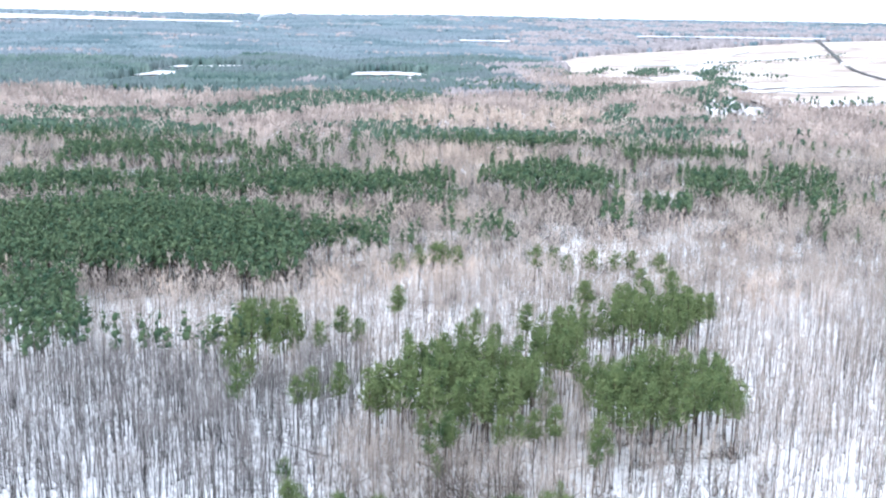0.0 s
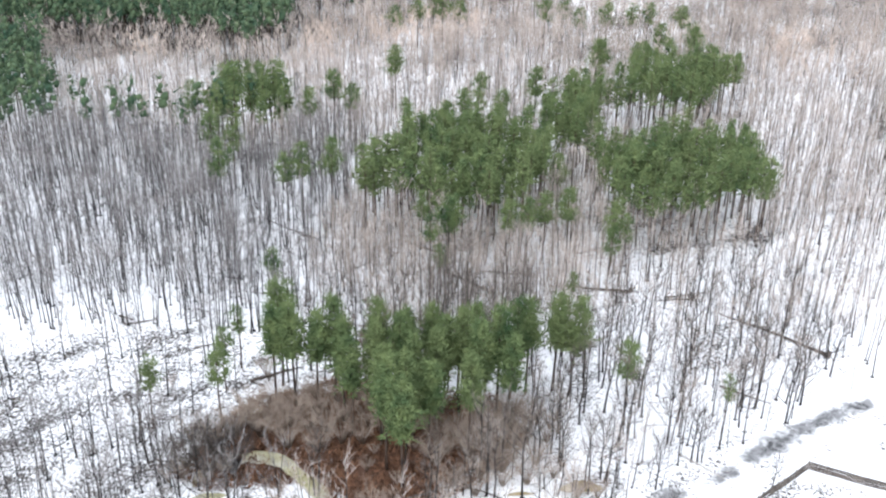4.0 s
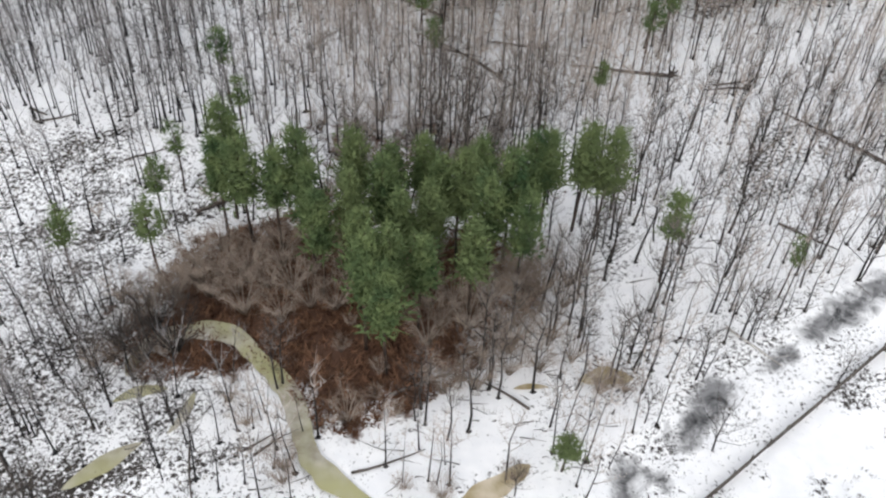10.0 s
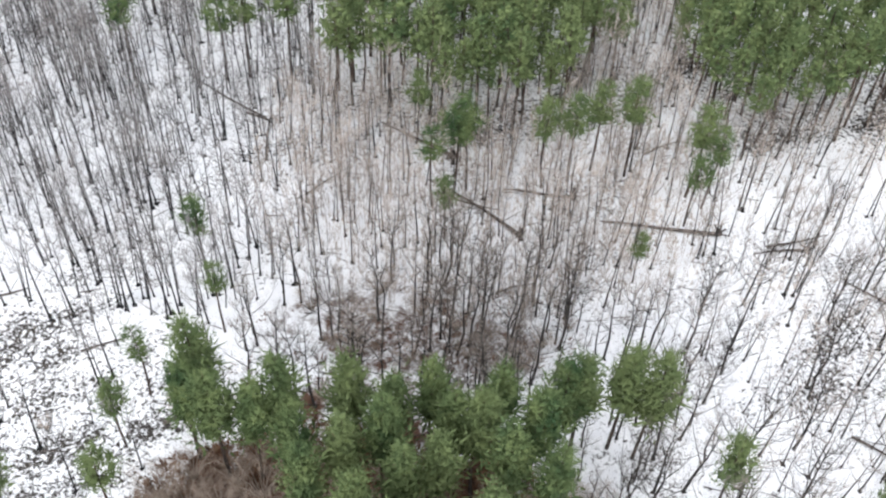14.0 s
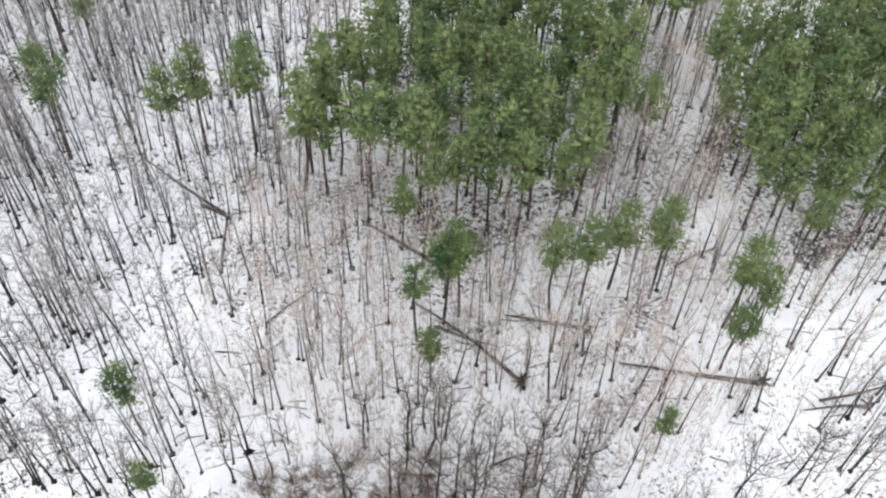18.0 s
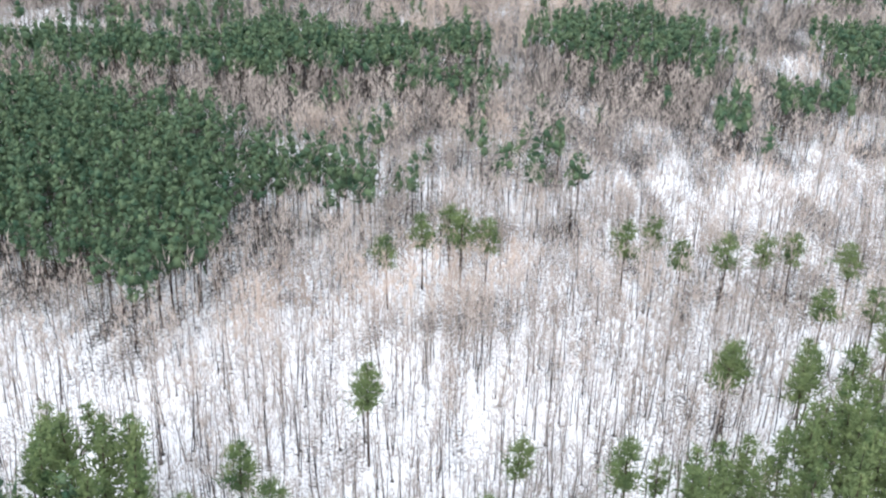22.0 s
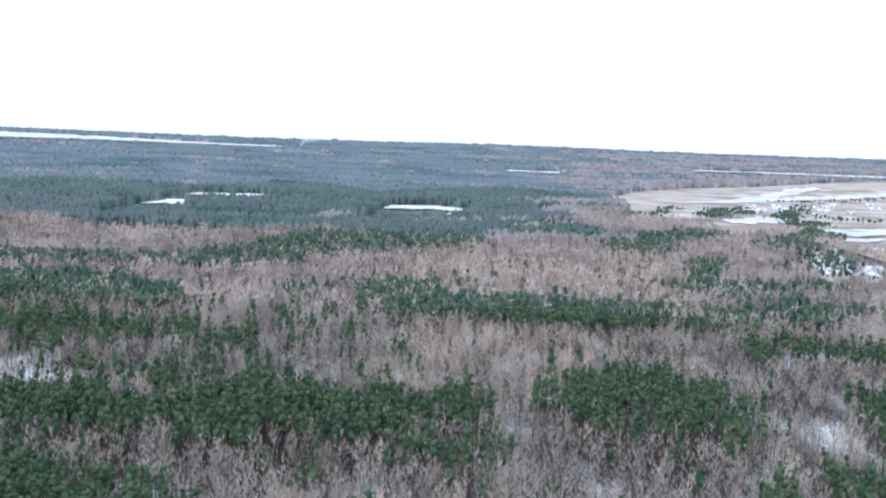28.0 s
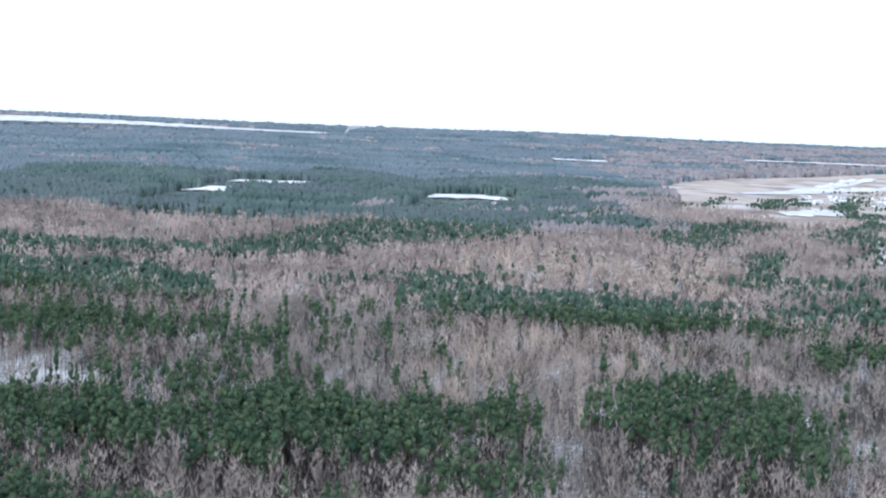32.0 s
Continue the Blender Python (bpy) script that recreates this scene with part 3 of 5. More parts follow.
DENSE = [  # pine woods farther off: outline, spacing, share kept
    ([(-190, 365), (-114, 382), (-86, 381), (-57, 356), (-46, 353), (-39, 343), (-28, 344), (-20, 333), (-33, 330), (-41, 318), (-41, 307), (-47, 293), (-52, 288), (-64, 292), (-75, 295), (-140, 284), (-190, 330)], 2.4, 1.0),
    ([(-190, 448), (-148, 456), (-91, 447), (-71, 472), (0, 469), (5, 446), (-41, 427), (-60, 420), (-70, 424), (-132, 430), (-190, 425)], 2.4, 1.0),
    ([(19, 481), (55, 520), (73, 504), (85, 474), (71, 440), (46, 438), (35, 450), (19, 462)], 2.6, 0.62), ([(60, 470), (88, 484), (84, 440), (66, 425), (40, 428), (44, 450)], 3.0, 0.3),
    ([(-119, 270), (-115, 283), (-93, 260), (-82, 225), (-91, 220), (-95, 212)], 2.6, 0.9), ([(-81, 229), (-57, 224), (-50, 231), (-33, 232), (-33, 223), (-60, 217), (-76, 217)], 3.0, 0.5), ([(109, 449), (187, 510), (177, 440), (147, 373), (140, 415), (113, 441)], 3.0, 0.5),
    ([(-43, 361), (-29, 358), (-15, 356), (20, 364), (18, 341), (-2, 339), (-19, 327), (-31, 320)], 3.4, 0.35),
    ([(-140, 400), (-98, 396), (-66, 388), (-58, 374), (-85, 369), (-140, 378)], 2.8, 0.8), ([(-60, 380), (60, 380), (40, 436), (-40, 420)], 3.0, 0.06),
    ([(-190, 440), (-142, 441), (-75, 430), (-63, 419), (-79, 405), (-123, 399), (-190, 395)], 3.0, 0.22), ([(-23, 421), (8, 425), (8, 401), (-13, 410)], 3.0, 0.7),
    ([(125, 492), (144, 498), (120, 433), (111, 453)], 3.0, 1.0), ([(81, 410), (89, 420), (92, 406), (87, 392), (78, 393)], 2.8, 1.0), ([(61, 391), (70, 403), (73, 393), (68, 379), (59, 379)], 2.8, 1.0),
    ([(100, 418), (105, 419), (96, 393), (91, 395)], 3.0, 1.0), ([(93, 661), (120, 698), (132, 650), (114, 597), (88, 599)], 3.0, 0.3),
    ([(-186, 572), (-136, 566), (-109, 530), (-130, 509), (-160, 521)], 3.0, 0.3), ([(-100, 622), (-51, 606), (-42, 535), (-69, 537)], 3.0, 0.18),
    ([(-300, 715), (-201, 711), (-138, 654), (-136, 625), (-217, 608), (-300, 620)], 2.9, 0.95),
    ([(-60, 660), (-55, 735), (-38, 735), (-21, 691), (47, 683), (90, 675), (76, 600), (40, 590), (-10, 614), (-52, 623)], 2.9, 0.95),
    ([(-200, 560), (-95, 562), (-70, 505), (-100, 540), (-150, 545), (-190, 500)], 3.0, 0.9),
    ([(-330, 790), (-190, 810), (-150, 760), (-290, 740)], 3.2, 0.85), ([(-140, 480), (-90, 500), (-60, 485), (-110, 470)], 3.6, 0.7),
    ([(-110, 700), (-30, 730), (10, 745), (-20, 715), (-100, 680)], 3.4, 0.8), ([(100, 650), (150, 700), (210, 700), (160, 640)], 3.4, 0.8),
    ([(-190, 760), (-152, 939), (-141, 1000), (-2, 1060), (6, 950), (-85, 845), (-131, 764)], 3.5, 0.95),
    ([(108, 478), (122, 492), (150, 496), (150, 478)], 3.2, 0.9), ([(136, 857), (158, 864), (140, 778), (121, 768)], 3.6, 1.0), ([(92, 1024), (122, 1035), (154, 967), (114, 910), (94, 947)], 3.8, 0.9),
    ([(90, 560), (140, 590), (180, 570), (140, 545)], 3.2, 0.85), ([(80, 760), (200, 800), (230, 770), (110, 730)], 3.8, 0.8),
    ([(100, 1090), (140, 980), (225, 1110), (180, 1150)], 4.0, 0.85), ([(0, 1090), (80, 1290), (110, 1100), (60, 1040)], 4.2, 0.9), ([(305, 1150), (322, 1215), (350, 1200), (335, 1140)], 4.0, 1.0),
    ([(190, 890), (240, 930), (250, 890), (215, 870)], 5.0, 0.8),
    ([(219, 1043), (232, 986), (269, 1003), (324, 1199), (278, 1146)], 4.4, 1.0), ([(140, 863), (161, 850), (172, 906), (148, 900)], 3.6, 1.0),
    ([(186, 1200), (232, 1150), (228, 1120), (190, 1160)], 4.0, 0.9), ([(114, 1392), (179, 1413), (175, 1370), (118, 1360)], 4.5, 0.9), ([(108, 730), (190, 722), (160, 690)], 3.6, 0.9),
]

build_ground()
mid, far = [], []
for poly, gap, keep in DENSE:
    xs, ys = [p[0] for p in poly], [p[1] for p in poly]
    rough = min(9, 0.16 * (max(xs) - min(xs)))
    frame_ = [(min(xs) - rough, min(ys) - rough), (max(xs) + rough, min(ys) - rough), (max(xs) + rough, max(ys) + rough), (min(xs) - rough, max(ys) + rough)]
    got = np.array(scatter(frame_, gap, 70000, keep))
    wx = got[:, 0] + rough * waves(got[:, 0], got[:, 1], 34, 71) + rng.normal(0, 0.22 * rough, len(got))
    wy = got[:, 1] + rough * waves(got[:, 0], got[:, 1], 28, 72) + rng.normal(0, 0.3 * rough, len(got))
    for x, y in got[inside(poly, wx, wy)]:
        (mid if y < 620 else far).append((x, y))
PINE_XY = np.array(PINE_AT)


def with_z(p):
    p = np.asarray(p, float)
    return np.column_stack([p, ground_z(p[:, 0], p[:, 1])])


# pines mixed singly through the bare woods
def in_view(y0, y1, per):
    """Random places in the wedge of land that the flight looks over."""
    area = (y1 - y0) * (0.95 * (y0 + y1) / 2 + 50)
    k = int(area * per * 1.6)
    y = rng.uniform(y0, y1, k)
    top = 0.95 * y1 + 50
    x = rng.uniform(-top * 0.52, top * 0.5, k)
    ok = (x > -0.5 * y - 26) & (x < 0.47 * y + 24)
    return np.column_stack([x, y])[ok]


mix = in_view(320, 620, 0.003)
mid += [tuple(p) for p in mix[waves(mix[:, 0], mix[:, 1], 45, 11) > 0.35]]
mix = in_view(455, 620, 0.004)
mid += [tuple(p) for p in mix[(mix[:, 0] < -35 - 25 * waves(mix[:, 0], mix[:, 1], 60, 13)) & (waves(mix[:, 0], mix[:, 1], 30, 16) > 0.0) & ~inside([(-190, 455), (-95, 455), (-95, 530), (-190, 540)], mix[:, 0], mix[:, 1])]]
mix = in_view(620, 1050, 0.005)
far += [tuple(p) for p in mix[waves(mix[:, 0], mix[:, 1], 70, 12) > 0.4]]
mid, far = np.array(mid), np.array(far)
edge = mid[mid[:, 1] < 372]
mid = mid[mid[:, 1] >= 372]
spread(PINES_EDGE, with_z(edge), rng.uniform(14.5, 18.5, len(edge)), "pine_woods", [PINE_BARK, NEEDLE_MID], "dense dark green pine woods standing in snow", "pine woods")
spread(PINES_MID, with_z(mid), rng.uniform(13, 17.5, len(mid)), "middle_pine_woods", [PINE_BARK, NEEDLE_MID], "dark green pine woods among bare trees", "pine woods")
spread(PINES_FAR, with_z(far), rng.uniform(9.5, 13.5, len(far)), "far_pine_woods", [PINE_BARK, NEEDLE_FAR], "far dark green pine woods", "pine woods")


# bare broad-leaved woods
OPEN = [  # outline and the share of trees that stand there
    ([(-80, 60), (-80, 104), (14, 104), (20, 110), (60, 140), (90, 150), (90, 60)], 0.0),
    (BOG, 0.0),
    ([(-24, 110), (-14, 104), (20, 104), (60, 140), (60, 165), (34, 168), (22, 150), (20, 136), (8, 116)], 0.8),
    ([(-80, 120), (-34, 128), (-24, 138), (-24, 152), (-46, 154), (-90, 150)], 0.3),
    ([(-80, 104), (-30, 104), (-20, 112), (-28, 126), (-80, 122)], 1.0),
    ([(35, 352), (53, 388), (73, 386), (108, 422), (124, 440), (118, 413), (95, 392), (102, 376), (85, 354), (61, 342), (48, 341)], 0.6),
    ([(-185, 462), (-98, 462), (-98, 508), (-185, 512)], 0.7),
    ([(-190, 512), (-135, 510), (-135, 526), (-150, 536), (-190, 540)], 0.6),
    ([(86, 496), (125, 500), (114, 462), (95, 472)], 0.45),
    ([(205, 800), (225, 880), (240, 985), (268, 1000), (310, 1000), (290, 880), (262, 800)], 0.12),
    ([(-48, 300), (-36, 285), (-60, 250), (-80, 262), (-90, 284)], 0.8),
]


def thin(p, clear_pines=2.0):
    keep = rng.uniform(size=len(p))
    for poly, share in OPEN:
        hit = inside(poly, p[:, 0], p[:, 1])
        keep[hit & (keep > share)] = 2
    for poly, gap, k in DENSE:
        if k > 0.5:
            hit = inside(poly, p[:, 0], p[:, 1])
            keep[hit & (keep > 0.22)] = 2
    for poly, gap in CLUMPS:
        hit = inside(poly, p[:, 0], p[:, 1])
        keep[hit & (keep > 0.25)] = 2
    keep[away(STREAM, p[:, 0], p[:, 1]) < 1.5] = 2
    keep[away(BANK, p[:, 0], p[:, 1]) < 1.2] = 2
    p = p[keep < 1.5]
    if clear_pines:
        d = np.min(np.hypot(p[:, None, 0] - PINE_XY[None, :, 0], p[:, None, 1] - PINE_XY[None, :, 1]), 1)
        p = p[d > 1.0]
    return p


dark_side = in_view(152, 235, 0.06)
dark_side = dark_side[dark_side[:, 0] < -18 - 4 * waves(dark_side[:, 0], dark_side[:, 1], 20, 77)]
woods = np.concatenate([thin(in_view(100, 300, 0.125)), thin(in_view(172, 300, 0.025)), thin(dark_side)])
woods = woods[woods[:, 1] + rng.uniform(-1, 1, len(woods)) * 28 < 265]
order = np.argsort(np.hypot(woods[:, 0], woods[:, 1] - 135))
for x, y in woods[order[:165]]:
    stand_tree("bare_tree", BARE_PARTS[rng.integers(len(BARE_PARTS))], x, y, rng.uniform(7, 14), "slender leafless grey tree standing in snow", "bare tree", "bare trees of the near woods")
rest = woods[order[165:]]
# left-hand alders: dark grey trees, darkened further in colour for lens falloff
ALDER = material("lens_dimmed_alder_twigs", (0.14, 0.135, 0.136), (0.36, 0.335, 0.325), 0.9, 0.15, 4)
dark = (rest[:, 0] < -17 + 5 * waves(rest[:, 0], rest[:, 1], 22, 77)) & (rest[:, 1] < 222 + 12 * waves(rest[:, 0], rest[:, 1], 30, 78))
spread(BARES_NEAR, with_z(rest[dark]), rng.uniform(8, 13.5, dark.sum()), "alder_woods", [BARK_DARK, ALDER], "leafless dark grey alders standing close in snow, lens dimming in their colour", "bare woods")
rest = rest[~dark]
spread(BARES_NEAR, with_z(rest), rng.uniform(7, 13, len(rest)), "bare_woods", [BARK, TWIG], "leafless grey-brown trees standing in snow", "bare woods")
SAPLING = material("beige_sapling_twigs", (0.33, 0.285, 0.25), (0.58, 0.505, 0.445), 0.9, 0.2, 4)
slim = np.column_stack([rng.uniform(-22, 34, 3600), rng.uniform(149, 216, 3600)])
slim = thin(slim[np.hypot((slim[:, 0] - 6) / 28, (slim[:, 1] - 180) / 34) + 0.25 * waves(slim[:, 0], slim[:, 1], 13, 43) < 0.9])
spread([bare_shape(4, 26, 3, 0.0075, 0.3, 0.3, 0.0035, 0.1, 0.03).arrays() for _ in range(6)], with_z(slim), rng.uniform(4, 8, len(slim)), "saplings", [SAPLING, SAPLING], "slender beige leafless saplings among taller trees", "saplings")
slim = np.concatenate([thin(in_view(190, 350, 0.23)), thin(in_view(152, 190, 0.09))])
slim = slim[(slim[:, 0] > -17 + 5 * waves(slim[:, 0], slim[:, 1], 22, 77)) | (slim[:, 1] > 215)]
spread([bare_shape(4, 12, 3, 0.012, 0.3, 0.3, 0.0035, 0.1, 0.03).arrays() for _ in range(6)], with_z(slim), rng.uniform(4.5, 8.5, len(slim)), "middle_saplings", [SAPLING, SAPLING], "beige haze of slender saplings under taller trees", "saplings")
woods = np.concatenate([thin(in_view(230, 620, 0.072), 0), thin(in_view(262, 420, 0.03), 0)])
woods = woods[woods[:, 1] + rng.uniform(-1, 1, len(woods)) * 28 > 265]
BIRCH_CROWN = material("warm_beige_birch_crowns", (0.34, 0.278, 0.236), (0.69, 0.578, 0.495), 0.9, 0.07, 5)
birch = inside([(-43, 541), (0, 600), (66, 562), (22, 496), (6, 454), (-34, 491)], woods[:, 0] + 9 * waves(woods[:, 0], woods[:, 1], 26, 74), woods[:, 1] + 9 * waves(woods[:, 0], woods[:, 1], 30, 75)) | (waves(woods[:, 0], woods[:, 1], 60, 76) > 0.75)
spread(BARES_MID, with_z(woods[birch]), rng.uniform(11, 15, birch.sum()), "birch_woods", [TWIG_MID, BIRCH_CROWN], "warm beige leafless birch woods", "bare woods")
woods = woods[~birch]
spread(BARES_MID, with_z(woods), rng.uniform(10, 15, len(woods)), "middle_bare_woods", [BARK, TWIG_MID], "leafless pinkish-brown trees over snow", "bare woods")
woods = thin(in_view(620, 1450, 0.03), 0)
woods = woods[~inside(FIELDS, woods[:, 0], woods[:, 1]) & ((woods[:, 1] < 1000 + 90 * waves(woods[:, 0], woods[:, 1], 240, 14)) | (woods[:, 0] > 100))]
birch = inside([(-60, 690), (30, 700), (100, 690), (130, 760), (110, 850), (-30, 860)], woods[:, 0] + 15 * waves(woods[:, 0], woods[:, 1], 60, 79), woods[:, 1] + 20 * waves(woods[:, 0], woods[:, 1], 70, 80))
spread(BARES_FAR, with_z(woods[birch]), rng.uniform(10, 14, birch.sum()), "far_birch_woods", [TWIG_FAR, BIRCH_CROWN], "far warm beige leafless birch woods", "bare woods", 1.2)
woods = woods[~birch]
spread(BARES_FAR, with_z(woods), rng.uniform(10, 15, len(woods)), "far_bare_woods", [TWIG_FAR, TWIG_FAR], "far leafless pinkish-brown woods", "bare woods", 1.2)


# distant woods: a closed canopy of rough clumps
GLADES = [  # snowy clearings far off, and the low young growth before them
    ([(-120, 1385), (-115, 1450), (-60, 1462), (-31, 1440), (-32, 1405)], [(-125, 1160), (-125, 1470), (-20, 1470), (-10, 1170)]),
    ([(-392, 1320), (-384, 1400), (-325, 1395), (-330, 1325)], [(-400, 1120), (-392, 1320), (-330, 1325), (-318, 1120)]),
    ([(-395, 1495), (-392, 1550), (-285, 1565), (-275, 1510)], [(-400, 1400), (-395, 1495), (-275, 1510), (-270, 1400)]),
    ([(45, 2880), (190, 2870), (190, 2910), (45, 2930)], [(40, 2680), (45, 2880), (190, 2870), (200, 2670)]),
    ([(560, 3080), (1100, 2980), (1130, 3030), (580, 3130)], [(540, 2880), (560, 3080), (1100, 2980), (1060, 2800)]),
    ([(-1750, 3300), (-1900, 3700), (-700, 3900), (-700, 3780)], [(-1700, 2950), (-1750, 3300), (-700, 3780), (-700, 3400)]),
]


def canopy():
    k = 64000
    r = 960 * (4850 / 960) ** rng.uniform(0, 1, k)
    a = rng.uniform(-0.58, 0.54, k)
    x, y = r * np.sin(a), r * np.cos(a)
    ok = ~inside(FIELDS, x, y) & (r > 1000 + 90 * waves(x, y, 240, 14)) & ((x < 130 + 60 * waves(x, y, 200, 15)) | (r > 1500)) & ~inside([(-470, 900), (-440, 1045), (-255, 1050), (-150, 990), (-170, 860), (-217, 773)], x, y)
    low = np.zeros(k, bool)
    for glade, young in GLADES:
        ok &= ~inside(glade, x, y)
        low |= inside(young, x, y)
    x, y, r, low = x[ok], y[ok], r[ok], low[ok]
    q = np.arange(3) * 2 * np.pi / 3
    ring = np.column_stack([np.cos(q), np.sin(q), np.zeros(3)])
    v0 = np.concatenate([ring, ring * (0.75, 0.75, 1) + (0, 0, 0.7), [(0, 0, 1)]])
    t0 = []
    for i in range(3):
        j = (i + 1) % 3
        t0 += [(i, j, 3 + i), (j, 3 + j, 3 + i), (3 + i, 3 + j, 6)]
    n = len(x)
    a = rng.uniform(0, 6.283, n)[:, None]
    w = r * 0.0031 * rng.uniform(0.5, 1.5, n)
    h = (11.5 + rng.uniform(-2, 2.5, n) * np.clip((4000 - r) / 2400, 0.06, 1)) * np.where(low, 0.14, 1)
    turned = np.stack([v0[None, :, 0] * np.cos(a) - v0[None, :, 1] * np.sin(a), v0[None, :, 0] * np.sin(a) + v0[None, :, 1] * np.cos(a), np.repeat(v0[None, :, 2], n, 0)], 2)
    V = turned * np.stack([w, w, h], 1)[:, None] + np.stack([x, y, ground_z(x, y)], 1)[:, None]
    V = V + rng.normal(0, 0.12, V.shape) * w[:, None, None]
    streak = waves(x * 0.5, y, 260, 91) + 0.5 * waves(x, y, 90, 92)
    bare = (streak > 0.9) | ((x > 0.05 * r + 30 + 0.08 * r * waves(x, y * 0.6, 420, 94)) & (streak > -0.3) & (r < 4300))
    # conifers split by distance: the farther ones take the bluer haze tint
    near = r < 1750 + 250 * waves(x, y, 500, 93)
    for name, sel, mat, label in (("distant_woods", ~bare & ~near, HAZED_WOODS, "conifer woods reaching to the horizon, blue-green from painted distance haze"), ("far_conifer_woods", ~bare & near, WOODS_FAR, "closed green conifer woods far off, paled by painted haze"),
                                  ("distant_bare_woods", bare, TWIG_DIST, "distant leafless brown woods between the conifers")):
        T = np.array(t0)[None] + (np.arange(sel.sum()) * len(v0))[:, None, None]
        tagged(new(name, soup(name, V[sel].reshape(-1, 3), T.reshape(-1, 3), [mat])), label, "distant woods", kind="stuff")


canopy()


# ---- water ----
def ribbon(line, width, lift, jitter, seed, step_m=0.6):
    """A strip of water along a line, with an uneven edge."""
    pts = []
    for (x0, y0), (x1, y1) in zip(line, line[1:]):
        k = max(2, int(np.hypot(x1 - x0, y1 - y0) / step_m))
        pts += [(x0 + (x1 - x0) * i / k, y0 + (y1 - y0) * i / k) for i in range(k)]
    p = np.array(pts + [line[-1]])
    for _ in range(6):
        p[1:-1] = (p[:-2] + p[1:-1] * 2 + p[2:]) / 4
    d = np.gradient(p, axis=0)
    nrm = np.column_stack([-d[:, 1], d[:, 0]]) / (np.linalg.norm(d, axis=1)[:, None] + 1e-9)
    s = np.arange(len(p)) * step_m
    taper = np.minimum(1, np.sqrt(np.minimum(s, s[::-1]) / 5) + 0.06)[:, None]
    wl_ = (width * np.clip(1 + jitter * (0.7 * waves(s, s * 0, 13, seed) + 0.35 * waves(s, s * 0, 3.7, seed + 2)), 0.25, 2.4))[:, None] * taper
    wr_ = (width * np.clip(1 + jitter * (0.7 * waves(s, s * 0, 11, seed + 1) + 0.35 * waves(s, s * 0, 3.1, seed + 3)), 0.25, 2.4))[:, None] * taper
    a, b = p + nrm * wl_, p - nrm * wr_
    z = lift if np.ndim(lift) else np.full(len(p), lift)
    V = np.concatenate([np.column_stack([a, z]), np.column_stack([b, z])])
    n = len(p)
    i = np.arange(n - 1)
    return V, np.concatenate([np.stack([i, n + i, i + 1], 1), np.stack([i + 1, n + i, n + i + 1], 1)])


STREAM_WATER = material("dark_stream_with_slush", (0.006, 0.0065, 0.007), (0.5, 0.5, 0.51), 0.35, 0.22, 9, 0.46, 0.66, spec=0.15, bump=0.15, bump_scale=3)
OLIVE_ICE = material("olive_pond_ice", (0.29, 0.265, 0.2), (0.52, 0.49, 0.42), 0.5, 0.7, 7, spec=0.3, big=(0.39, 0.375, 0.2), big_scale=0.13)
BROWN_ICE = material("brown_pond_ice", (0.33, 0.26, 0.13), (0.62, 0.54, 0.42), 0.5, 0.4, 5, spec=0.4)
v, t = ribbon(STREAM[:9], 0.8, -0.42, 0.95, 31)
tagged(new("water", soup("water", v, t, [STREAM_WATER])), "dark half-frozen stream with grey slush", "stream", kind="structure")


def pond(line, width, mat, label, seed):
    v, t = ribbon(line, width, 0.0, 0.45, seed)
    v[:, 2] = ground_z(v[:, 0], v[:, 1]).max() * 0.5 + 0.12
    v[:, 2] = np.maximum(v[:, 2], ground_z(v[:, 0], v[:, 1]) + 0.04)
    tagged(new("frozen_pond", soup("frozen_pond", v, t, [mat])), label, "frozen pond")


pond([(-29.3, 117), (-28.5, 120), (-26.5, 122.3), (-23, 123), (-19.5, 122.4), (-16.5, 119.5), (-13.5, 115.8), (-12, 112.4), (-10.8, 108.6), (-8.6, 106.1), (-4.2, 103)], 0.95, OLIVE_ICE, "long curved olive-green frozen pond in the bog", 41)
pond([(-32.5, 104.6), (-29.5, 107.2), (-26.3, 109.6)], 1.0, OLIVE_ICE, "small yellow-green frozen pool in snow", 43)
pond([(-24.2, 110.6), (-23, 112.6), (-22.4, 115.4)], 0.8, OLIVE_ICE, "small yellow-green frozen pool in snow", 45)
pond([(-30, 114), (-28, 115.4), (-25, 115.6)], 1.0, OLIVE_ICE, "pale olive frozen pool in snow", 47)
pond([(1.2, 102.4), (3.4, 103.8), (6.5, 105.8), (9.6, 108)], 1.3, BROWN_ICE, "brown-stained frozen pool in snow", 49)
pond([(15, 117.6), (18, 118.6), (20.5, 118)], 1.3, BROWN_ICE, "brown-stained frozen pool in snow", 51)
pond([(8.5, 116.5), (10, 117), (12, 116.8)], 0.7, BROWN_ICE, "small brown frozen pool in snow", 53)

# ---- the fence along the stream ----
FENCE_WOOD = material("grey_brown_fence_boards", (0.055, 0.047, 0.042), (0.14, 0.12, 0.105), 0.9, 1.2, 4)


def box_mesh(name, x0, x1, y0, y1, z0, z1, mat, bev=0.0):
    bm = bmesh.new()
    bmesh.ops.create_cube(bm, size=1)
    for q in bm.verts:
        q.co = (x0 + (q.co.x + 0.5) * (x1 - x0), y0 + (q.co.y + 0.5) * (y1 - y0), z0 + (q.co.z + 0.5) * (z1 - z0))
    if bev:
        bmesh.ops.bevel(bm, geom=bm.edges[:], offset=bev, segments=1, affect="EDGES")
    me = bpy.data.meshes.new(name)
    bm.to_mesh(me)
    bm.free()
    me.materials.append(mat)
    return me


